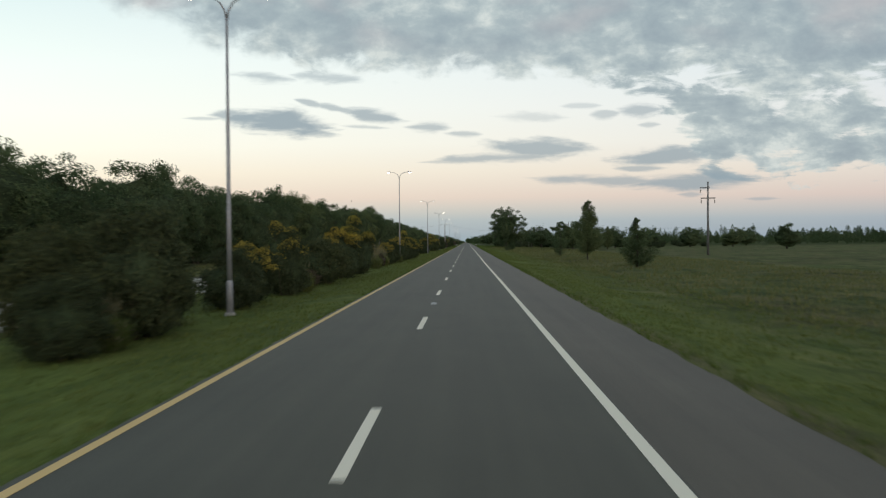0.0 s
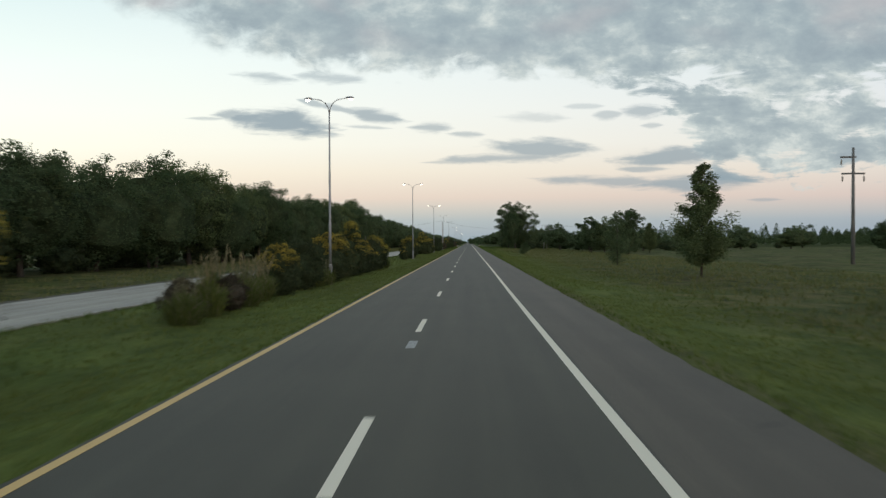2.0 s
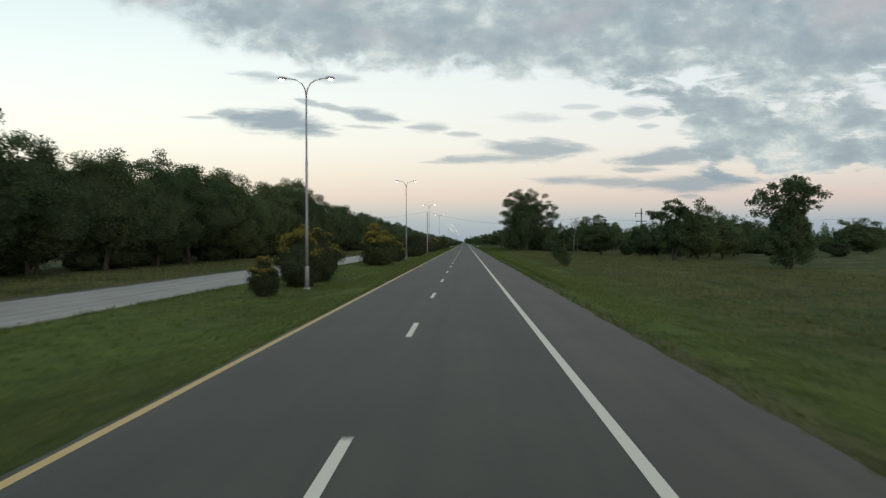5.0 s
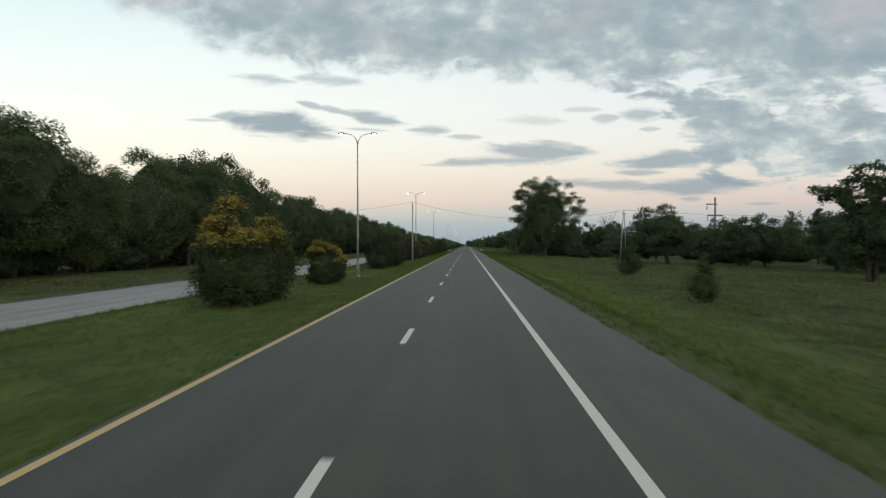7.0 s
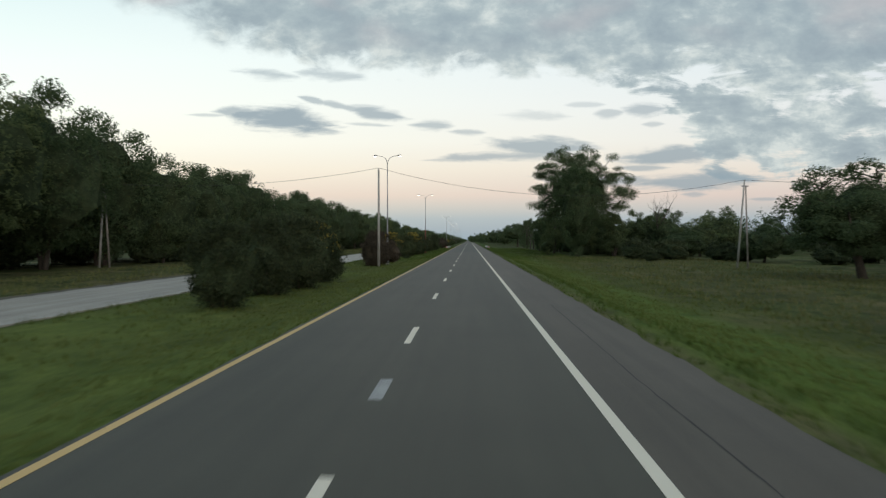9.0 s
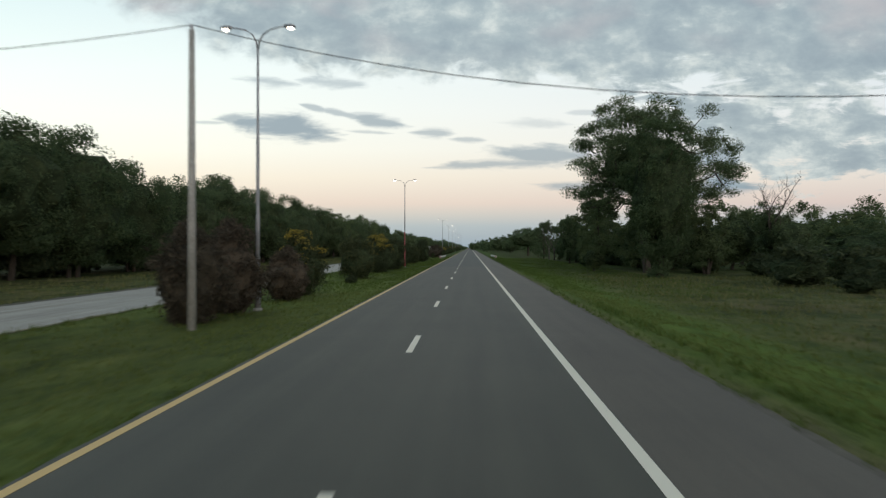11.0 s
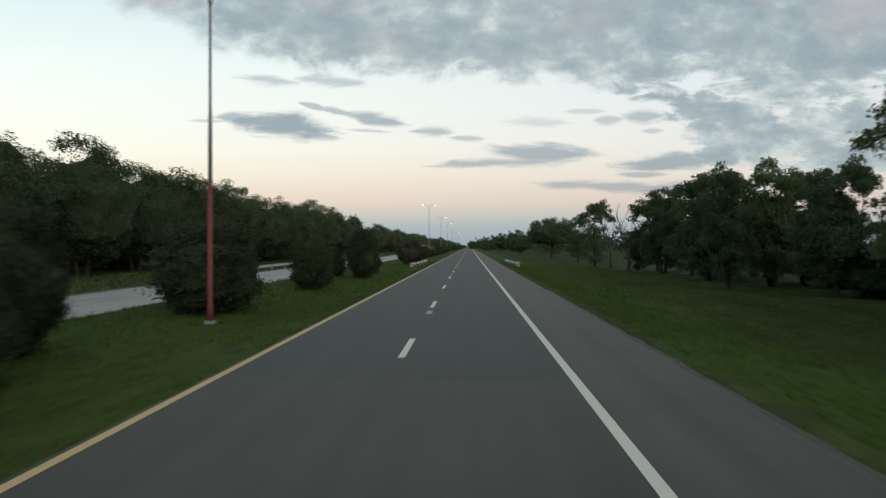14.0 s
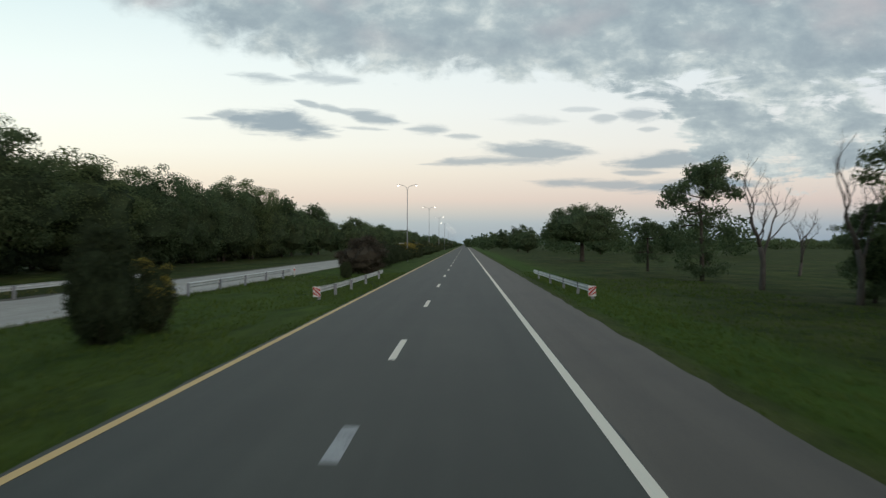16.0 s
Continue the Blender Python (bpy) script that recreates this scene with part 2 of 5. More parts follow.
def turf():
    """Ground: mown green by the roads, rougher and paler grassland farther out, bare earthy spots at the edge of the paving."""
    mat, nt, b = shader("turf", 0.95, 0.1)
    co = coords(nt)
    sep = nt.nodes.new("ShaderNodeSeparateXYZ")
    nt.links.new(co, sep.inputs[0])
    big = node(nt, "ShaderNodeTexNoise", Scale=0.07, Detail=5.0, Roughness=0.6)
    mid = node(nt, "ShaderNodeTexNoise", Scale=0.7, Detail=5.0, Roughness=0.65)
    fine = node(nt, "ShaderNodeTexNoise", Scale=9.0, Detail=4.0, Roughness=0.7)
    strip = node(nt, "ShaderNodeTexNoise", Scale=0.5, Detail=5.0, Roughness=0.65)
    for n in (big, mid, fine):
        nt.links.new(co, n.inputs["Vector"])
    nt.links.new(coords(nt, (1, 0.15, 1)), strip.inputs["Vector"])
    half = nt.nodes.new("ShaderNodeMath")
    half.operation = "MULTIPLY_ADD"
    nt.links.new(strip.outputs[0], half.inputs[0])
    half.inputs[1].default_value = 0.6
    less = nt.nodes.new("ShaderNodeMath")
    less.operation = "MULTIPLY"
    nt.links.new(mid.outputs[0], less.inputs[0])
    less.inputs[1].default_value = 0.4
    nt.links.new(less.outputs[0], half.inputs[2])
    mown = ramped(nt, half.outputs[0], [(0.28, (0.060, 0.080, 0.021)), (0.45, (0.092, 0.122, 0.032)), (0.6, (0.116, 0.146, 0.040)), (0.8, (0.158, 0.174, 0.060))])
    rough_ = ramped(nt, strip.outputs[0], [(0.25, (0.049, 0.066, 0.021)), (0.5, (0.077, 0.096, 0.033)), (0.68, (0.116, 0.118, 0.051)), (0.85, (0.062, 0.090, 0.028))])

    dry = node(nt, "ShaderNodeTexNoise", Scale=0.22, Detail=6.0, Roughness=0.68)
    nt.links.new(coords(nt, (0.7, 1.2, 1)), dry.inputs["Vector"])
    rough_ = blended(nt, ramped(nt, dry.outputs[0], [(0.46, (0, 0, 0)), (0.6, (0.8, 0.8, 0.8))]), rough_, (0.142, 0.127, 0.061))
    rank = node(nt, "ShaderNodeTexNoise", Scale=0.3, Detail=6.0, Roughness=0.7)
    nt.links.new(coords(nt, (1.3, 0.7, 1.4)), rank.inputs["Vector"])
    rough_ = blended(nt, ramped(nt, rank.outputs[0], [(0.5, (0, 0, 0)), (0.62, (0.85, 0.85, 0.85))]), rough_, (0.036, 0.056, 0.016))

    def mm(op, a, b_=0.0, c_=0.0):
        n = nt.nodes.new("ShaderNodeMath")
        n.operation = op
        for i, val in enumerate((a, b_, c_)):
            if isinstance(val, (int, float)):
                n.inputs[i].default_value = val
            else:
                nt.links.new(val, n.inputs[i])
        return n.outputs[0]

    far = mm("SUBTRACT", mm("ABSOLUTE", mm("ADD", sep.outputs[0], 3.0)), 14.5)
    far = mm("ADD", far, mm("MULTIPLY_ADD", mid.outputs[0], 5.0, -2.5))
    far = mm("ADD", far, mm("MULTIPLY_ADD", big.outputs[0], 8.0, -4.0))
    mr = nt.nodes.new("ShaderNodeMapRange")
    nt.links.new(far, mr.inputs[0])
    mr.inputs[1].default_value, mr.inputs[2].default_value = -3.0, 4.0
    c = blended(nt, mr.outputs[0], mown, rough_)
    c = blended(nt, 1.0, c, ramped(nt, big.outputs[0], [(0.3, (0.78, 0.72, 0.78)), (0.5, (0.98, 0.96, 0.98)), (0.7, (1.16, 1.20, 1.1))]), "MULTIPLY")
    # thin, trodden, brownish grass along the paved edge
    worn = mm("ADD", mm("ABSOLUTE", mm("SUBTRACT", sep.outputs[0], 6.7)), mm("MULTIPLY_ADD", strip.outputs[0], 2.4, -1.2))
    c = blended(nt, ramped(nt, worn, [(0.1, (0.75, 0.75, 0.75)), (0.75, (0, 0, 0))]), c, (0.125, 0.108, 0.062))
    # fresh green band beyond the worn strip
    fresh = nt.nodes.new("ShaderNodeMapRange")
    nt.links.new(mm("ADD", mm("ABSOLUTE", mm("SUBTRACT", sep.outputs[0], 9.4)), mm("MULTIPLY_ADD", mid.outputs[0], 3.0, -1.5)), fresh.inputs[0])
    fresh.inputs[1].default_value, fresh.inputs[2].default_value, fresh.inputs[3].default_value, fresh.inputs[4].default_value = 1.2, 3.0, 0.75, 0.0
    late = nt.nodes.new("ShaderNodeMapRange")
    nt.links.new(sep.outputs[1], late.inputs[0])
    late.inputs[1].default_value, late.inputs[2].default_value = 170.0, 215.0
    c = blended(nt, mm("MULTIPLY", fresh.outputs[0], late.outputs[0]), c, (0.088, 0.142, 0.026))
    # deeper green grass near the trees; their shade is multiplied into its colour too
    lush = nt.nodes.new("ShaderNodeMapRange")
    nt.links.new(mm("ADD", sep.outputs[1], mm("MULTIPLY_ADD", mid.outputs[0], 40.0, -20.0)), lush.inputs[0])
    lush.inputs[1].default_value, lush.inputs[2].default_value = 320.0, 358.0
    c = blended(nt, lush.outputs[0], c, blended(nt, 1.0, c, (0.49, 0.605, 0.375), "MULTIPLY"))
    c = blended(nt, 1.0, c, ramped(nt, fine.outputs[0], [(0.3, (0.62, 0.65, 0.6)), (0.7, (1.3, 1.25, 1.2))]), "MULTIPLY")
    tuft = node(nt, "ShaderNodeTexNoise", Scale=1.1, Detail=4.0, Roughness=0.6)
    nt.links.new(coords(nt, (1, 0.6, 1)), tuft.inputs["Vector"])
    c = blended(nt, 1.0, c, ramped(nt, tuft.outputs[0], [(0.32, (0.66, 0.70, 0.66)), (0.5, (1.0, 1.0, 1.0)), (0.7, (1.2, 1.14, 1.1))]), "MULTIPLY")
    nt.links.new(c, b.inputs["Base Color"])
    bp = node(nt, "ShaderNodeBump", Strength=0.9, Distance=0.08)
    nt.links.new(fine.outputs[0], bp.inputs["Height"]), nt.links.new(bp.outputs[0], b.inputs["Normal"])
    return mat


ASPHALT = asphalt("lane_asphalt", (0.056, 0.0515, 0.0375), (0.061, 0.0565, 0.0405))
NEWER_ASPHALT = asphalt("newer_lane_asphalt", (0.0395, 0.0400, 0.0300), (0.0435, 0.0438, 0.0330))
SHOULDER = asphalt("shoulder_asphalt", (0.078, 0.0645, 0.0485), (0.086, 0.0715, 0.0540))
CONCRETE = asphalt("pale_worn_paving", (0.292, 0.266, 0.226), (0.342, 0.312, 0.266))
GRAVEL = mottled("earthy_gravel_edge", (0.075, 0.066, 0.05), (0.14, 0.125, 0.10), 2.0, 60.0)
WHITE_PAINT = paint("white_road_paint", (0.74, 0.672, 0.545), (0.09, 0.09, 0.08), 0.86)
OLD_PAINT = paint("worn_white_paint", (0.36, 0.36, 0.35), (0.08, 0.08, 0.08), 0.66)
YELLOW_PAINT = paint("yellow_road_paint", (0.62, 0.42, 0.175), (0.10, 0.09, 0.07), 0.84)
TURF = turf()
STEEL = mottled("galvanised_steel", (0.22, 0.22, 0.235), (0.32, 0.32, 0.335), 1.2, 30.0, 0.5, 0.5, 0.05, 0.002, metal=0.3)
RED_STEEL = mottled("red_painted_steel", (0.17, 0.035, 0.032), (0.26, 0.055, 0.048), 1.2, 30.0, 0.6, 0.4, 0.05, 0.002)
RAIL_STEEL = mottled("rail_steel", (0.52, 0.52, 0.50), (0.66, 0.66, 0.64), 2.0, 40.0, 0.45, 0.5, 0.05, 0.002, metal=0.2)
GREY_POLE = mottled("weathered_pole_wood", (0.20, 0.18, 0.16), (0.34, 0.31, 0.28), 2.0, 25.0, 0.9, 0.2, 0.3, 0.01, (1, 1, 0.15))
CONCRETE_POLE = mottled("pale_concrete_pole", (0.26, 0.25, 0.23), (0.38, 0.37, 0.35), 2.0, 25.0, 0.9, 0.2, 0.2, 0.01, (1, 1, 0.3))
DARK_CONCRETE = mottled("weathered_dark_concrete", (0.10, 0.098, 0.095), (0.17, 0.165, 0.16), 2.0, 25.0, 0.9, 0.2, 0.2, 0.01, (1, 1, 0.3))
CABLE = mottled("dark_cable", (0.03, 0.03, 0.03), (0.05, 0.05, 0.05))
BARK = mottled("dark_bark", (0.035, 0.028, 0.022), (0.085, 0.072, 0.058), 2.0, 14.0, 0.95, 0.1, 0.8, 0.04, (1, 1, 0.25))
PALE_BARK = mottled("bare_pale_bark", (0.062, 0.054, 0.046), (0.125, 0.108, 0.092), 2.0, 14.0, 0.95, 0.1, 0.8, 0.03, (1, 1, 0.25))
STEM = mottled("brown_stems", (0.04, 0.03, 0.02), (0.09, 0.07, 0.05), 3.0, 20.0)
# inside of crowns: leaf green darkened for the shade between the leaves
INNER_SHADE = mottled("shaded_crown_core", (0.026, 0.037, 0.020), (0.058, 0.078, 0.038), 1.6, 7.0, 0.95, 0.05, 1.0, 0.2)
LEAF = foliage("tree_leaves", [(0.0, (0.066, 0.096, 0.046)), (0.5, (0.088, 0.124, 0.058)), (1.0, (0.116, 0.154, 0.073))], 0.5)
NEEDLE = foliage("sapling_leaves", [(0.0, (0.062, 0.088, 0.042)), (0.6, (0.096, 0.132, 0.060)), (1.0, (0.135, 0.172, 0.082))], 0.45)
BUSH_LEAF = foliage("bush_leaves", [(0.0, (0.027, 0.037, 0.019)), (0.5, (0.046, 0.060, 0.028)), (1.0, (0.071, 0.087, 0.039))], 0.35)
DRY_LEAF = foliage("dry_reddish_leaves", [(0.0, (0.036, 0.031, 0.023)), (0.5, (0.070, 0.056, 0.041)), (1.0, (0.115, 0.092, 0.066))], 0.3)
PLUME = foliage("pale_plumes", [(0.0, (0.10, 0.098, 0.052)), (0.5, (0.17, 0.158, 0.094)), (1.0, (0.28, 0.25, 0.165))], 0.4)
FLOWER = foliage("yellow_blossom", [(0.0, (0.155, 0.130, 0.030)), (0.5, (0.29, 0.232, 0.042)), (1.0, (0.50, 0.40, 0.075))], 0.35)
GRASS = foliage("grass_blades", [(0.0, (0.080, 0.108, 0.028)), (0.6, (0.110, 0.142, 0.038)), (1.0, (0.152, 0.170, 0.060))], 0.4)
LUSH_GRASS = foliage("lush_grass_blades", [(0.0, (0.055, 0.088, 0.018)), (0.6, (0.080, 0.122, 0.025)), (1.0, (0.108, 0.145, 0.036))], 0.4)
STRAW = foliage("straw_blades", [(0.0, (0.080, 0.100, 0.034)), (0.6, (0.120, 0.136, 0.055)), (1.0, (0.19, 0.185, 0.095))], 0.4)


# ---- mesh helpers ----
def link_mesh(name, me, material, parent=None, label=""):
    me.materials.append(material)
    ob = new(name, me)
    if parent:
        ob.parent = parent
    if label:
        ob["label"] = label
    return ob


def part(name, bm, material, parent, label="", smooth=False):
    me = bpy.data.meshes.new(name)
    bm.to_mesh(me)
    bm.free()
    if smooth:
        for p in me.polygons:
            p.use_smooth = True
    return link_mesh(name, me, material, parent, label)


def thing(name, x, y, z, label, category, group="", turn=0.0):
    ob = new(name)
    ob.matrix_basis = pose(x, y, z, 0, 0, turn)
    ob.empty_display_size = 0.3
    return tagged(ob, label, category, group)


def box(bm, x0, x1, y0, y1, z0, z1):
    v = [bm.verts.new(p) for p in ((x0, y0, z0), (x1, y0, z0), (x1, y1, z0), (x0, y1, z0), (x0, y0, z1), (x1, y0, z1), (x1, y1, z1), (x0, y1, z1))]
    for f in ((3, 2, 1, 0), (4, 5, 6, 7), (0, 1, 5, 4), (1, 2, 6, 5), (2, 3, 7, 6), (3, 0, 4, 7)):
        bm.faces.new([v[i] for i in f])


def tube(bm, points, radii, sides=8):
    """A tapered tube along points, closed at both ends."""
    rings = []
    pts = [Vector(p) for p in points]
    for i, p in enumerate(pts):
        d = (pts[min(i + 1, len(pts) - 1)] - pts[max(i - 1, 0)]).normalized()
        a = d.orthogonal().normalized() if abs(d.z) < 0.95 else Vector((1, 0, 0))
        a = (a - d * a.dot(d)).normalized()
        b = d.cross(a)
        rings.append([bm.verts.new(p + (a * math.cos(2 * math.pi * k / sides) + b * math.sin(2 * math.pi * k / sides)) * radii[i]) for k in range(sides)])
    for r, s in zip(rings, rings[1:]):
        for k in range(sides):
            bm.faces.new((r[k], r[(k + 1) % sides], s[(k + 1) % sides], s[k]))
    bm.faces.new(rings[0][::-1])
    bm.faces.new(rings[-1])


def leaf_mesh(name, centres, sizes, rng, slim=0.5, droop=0.0, upright=0.0):
    """One mesh of many small pointed leaves, at the centres given."""
    n = len(centres)
    d = rng.normal(size=(n, 3))
    d[:, 2] = d[:, 2] * 0.7 - droop + upright
    d /= np.linalg.norm(d, axis=1)[:, None]
    s = np.cross(d, rng.normal(size=(n, 3)))
    s /= np.linalg.norm(s, axis=1)[:, None] + 1e-9
    w = np.cross(d, s)
    h = sizes[:, None]
    foot = centres - d * h * 0.45
    co = np.stack([foot + s * h * 0.5 * slim, foot - s * h * 0.5 * slim, centres + d * h * 0.55 + w * h * 0.1], 1).reshape(-1, 3)
    me = bpy.data.meshes.new(name)
    me.vertices.add(3 * n), me.loops.add(3 * n), me.polygons.add(n)
    me.vertices.foreach_set("co", co.ravel())
    me.loops.foreach_set("vertex_index", np.arange(3 * n))
    me.polygons.foreach_set("loop_start", np.arange(n) * 3)
    me.update(calc_edges=True)
    return me


# ---- ground ----
ROAD_L, ROAD_R, PAVED_R = -3.72, 3.9, 6.4
FAR_NEAR, FAR_FAR = -15.0, -22.3


def ground_z(x, y):
    """Height of the ground: a shallow dip in the median, a falling verge and slightly uneven grassland."""
    if x > PAVED_R - 0.3:
        k = min(1.0, max(0.0, (x - PAVED_R) / 6.5))
        z = -0.5 * k * k * (3 - 2 * k) - 0.03
        # a broken sod edge, a hand high, runs beside the worn strip
        sod = x - 7.25 - 0.35 * noise.noise((0, y * 0.16, 5))
        z += 0.09 * min(1.0, max(0.0, sod / 0.12)) * max(0.0, 1.0 - max(0.0, sod) / 3.5) * min(1.0, max(0.0, (y - 130) / 30))
    elif x > ROAD_L + 0.3:
        z = -0.12
    elif x > FAR_NEAR:
        k = min(1.0, max(0.0, (ROAD_L - x) / 4.5))
        z = -0.38 * k * k * (3 - 2 * k) - 0.03
    elif x > FAR_FAR:
        z = -0.54
    else:
        z = -0.44
    if x > PAVED_R + 0.5 or x < FAR_FAR - 0.5 or FAR_NEAR + 0.5 < x < ROAD_L - 0.5:
        out = min(1.0, min(abs(x - PAVED_R), abs(x - ROAD_L), abs(x - FAR_NEAR), abs(x - FAR_FAR)) / 3)
        z += out * (0.16 * noise.noise((x * 0.12, y * 0.09, 0)) + 0.06 * noise.noise((x * 0.5, y * 0.45, 3)))
    return z


def spread(lo, hi, near_lo, near_hi, step_, grow=1.25):
    """Grid lines, even between near_lo and near_hi, then wider and wider to lo and hi."""
    mid = list(np.arange(near_lo, near_hi + 1e-6, step_))
    d, v, up = step_, near_hi, []
    while v < hi:
        d *= grow
        v = min(hi, v + d)
        up.append(v)
    d, v, down = step_, near_lo, []
    while v > lo:
        d *= grow
        v = max(lo, v - d)
        down.append(v)
    return down[::-1] + mid + up


def build_ground():
    xs = spread(-4000, 4000, -24, 30, 0.75)
    xs = sorted(set([round(x, 3) for x in xs] + [6.9, 7.0, 7.1, 7.2, 7.3, 7.4, 7.6] + [ROAD_L - 0.02, ROAD_L + 0.31, PAVED_R - 0.31, PAVED_R + 0.02, FAR_NEAR - 0.01, FAR_NEAR + 0.05, FAR_FAR + 0.01, FAR_FAR - 0.05]))
    ys = spread(-1500, 4700, -12, 460, 1.5, 1.3)
    verts = [(x, y, ground_z(x, y)) for y in ys for x in xs]
    w = len(xs)
    faces = [(j * w + i, j * w + i + 1, (j + 1) * w + i + 1, (j + 1) * w + i) for j in range(len(ys) - 1) for i in range(w - 1)]
    me = bpy.data.meshes.new("ground")
    me.from_pydata(verts, [], faces)
    for p in me.polygons:
        p.use_smooth = True
    tagged(link_mesh("ground", me, TURF), "rough green and straw-coloured grassland verges beside the road", "ground", kind="structure")


def ragged_strip(name, x0, x1, z, material, wobble, y0, y1, step_, label, category, seed):
    """A long paved slab along y, with slightly ragged edges and a real thickness."""
    rng = random.Random(seed)
    bm = bmesh.new()
    prev = None
    y = y0
    while True:
        y = min(y, y1)
        a, b = x0 + rng.uniform(-wobble, wobble), x1 + rng.uniform(-wobble, wobble)
        row = [bm.verts.new(p) for p in ((a, y, z - 0.25), (a, y, z), (b, y, z), (b, y, z - 0.25))]
        if prev:
            for i in range(3):
                bm.faces.new((prev[i], prev[i + 1], row[i + 1], row[i])[::-1])
        prev = row
        if y >= y1:
            break
        y += step_ if y < 460 else 40
    bmesh.ops.recalc_face_normals(bm, faces=bm.faces[:])
    ob = part(name, bm, material, None)
    return tagged(ob, label, category, kind="structure")


build_ground()
ragged_strip("road", ROAD_L, ROAD_R, 0.0, ASPHALT, 0.035, -40, 345.6, 0.8, "two-lane grey asphalt carriageway, straight and worn", "road", 1)
ragged_strip("road_resurfaced", ROAD_L, ROAD_R, 0.0, NEWER_ASPHALT, 0.035, 345.6, 3200, 0.8, "resurfaced darker asphalt carriageway beyond a cross seam", "road", 4)
ragged_strip("road_shoulder", ROAD_R - 0.1, PAVED_R, -0.004, SHOULDER, 0.07, -40, 3200, 1.0, "paved brownish-grey hard shoulder beside the white line", "road", 2)
ragged_strip("road_opposite", FAR_FAR, FAR_NEAR, -0.36, CONCRETE, 0.14, -40, 3200, 0.9, "pale worn opposite carriageway beyond the grassy median", "road", 3)


ragged_strip("gravel_edge", FAR_FAR - 1.1, FAR_FAR + 0.15, -0.39, GRAVEL, 0.15, -40, 900, 1.1, "grey gravel edge along the opposite carriageway", "road edge", 5)
ragged_strip("earth_edge", PAVED_R - 0.12, PAVED_R + 0.16, -0.012, GRAVEL, 0.05, 255, 372, 0.8, "bare earthy edge between hard shoulder and grass", "road edge", 6)


def marking(name, x, y0, y1, width, material, label, z=0.004, lean=0.0):
    bm = bmesh.new()
    n = max(1, int((y1 - y0) / 8))
    rows = []
    for i in range(n + 1):
        y = y0 + (y1 - y0) * i / n
        off = lean * math.exp(-(((y - 68) / 22) ** 2))
        rows.append([bm.verts.new((x - width / 2 + off, y, z)), bm.verts.new((x + width / 2 + off, y, z))])
    for r, s in zip(rows, rows[1:]):
        bm.faces.new((r[0], r[1], s[1], s[0]))
    r = bmesh.ops.extrude_face_region(bm, geom=bm.faces[:])
    bmesh.ops.translate(bm, vec=(0, 0, 0.003), verts=[g for g in r["geom"] if isinstance(g, bmesh.types.BMVert)])
    bmesh.ops.recalc_face_normals(bm, faces=bm.faces[:])
    return tagged(part(name, bm, material, None), label, "road marking", kind="structure")


marking("edge_line_yellow", -3.53, -40, 3000, 0.17, YELLOW_PAINT, "continuous yellow edge line along the median")
marking("edge_line_white", 3.78, -40, 3000, 0.19, WHITE_PAINT, "continuous white edge line along the shoulder", 0.002, -0.06)
dash = marking("lane_dash", 0, 0, 3.0, 0.17, WHITE_PAINT, "short white broken lane line on asphalt")
dash.matrix_basis = pose(0, -24, 0)
for k in range(-1, 75):
    copy_thing(dash, pose(0, 12 * k, 0))
for y, long in ((19.4, 0.9), (57.2, 1.1), (86.0, 1.2), (222.4, 1.5), (327.2, 1.2), (357.4, 1.3), (389.3, 1.5), (431.5, 1.0)):
    marking("old_lane_dash", 0.03, y, y + long, 0.24, OLD_PAINT, "worn greyish remnant of an older lane line", 0.003, 0.0)


def crack(name, pts, width, label, seed):
    """A dark tarred crack or mark: a thin wavering band that lies on the paving."""
    rng = random.Random(seed)
    bm = bmesh.new()
    rows = []
    dense = [tuple(a[i] + (b[i] - a[i]) * k / 12 for i in (0, 1)) for a, b in zip(pts, pts[1:]) for k in range(12)] + [pts[-1]]
    for n, (x, y) in enumerate(dense):
        w = width * rng.uniform(0.4, 1.2) * (0.3 if n in (0, len(dense) - 1) else 1.0)
        x += rng.uniform(-0.02, 0.02)
        rows.append([bm.verts.new((x - w / 2, y, -0.001)), bm.verts.new((x + w / 2, y, -0.001))])
    for r, q in zip(rows, rows[1:]):
        bm.faces.new((r[0], r[1], q[1], q[0]))
    return tagged(part(name, bm, TAR, None), label, "crack", kind="structure")


TAR = mottled("dark_tar", (0.036, 0.034, 0.031), (0.058, 0.054, 0.048), 3.0, 40.0, 0.7)
crack("crack", [(4.86, 203.5), (4.74, 208), (4.80, 211), (4.84, 215), (4.92, 219.5), (4.88, 224.5), (4.96, 230), (5.02, 238)], 0.036, "long thin dark crack along the hard shoulder", 3)
crack("skid_mark", [(5.75, 50.72), (5.9, 50.8), (6.08, 50.86), (6.24, 50.9)], 0.22, "short dark rubber mark across the hard shoulder", 4)


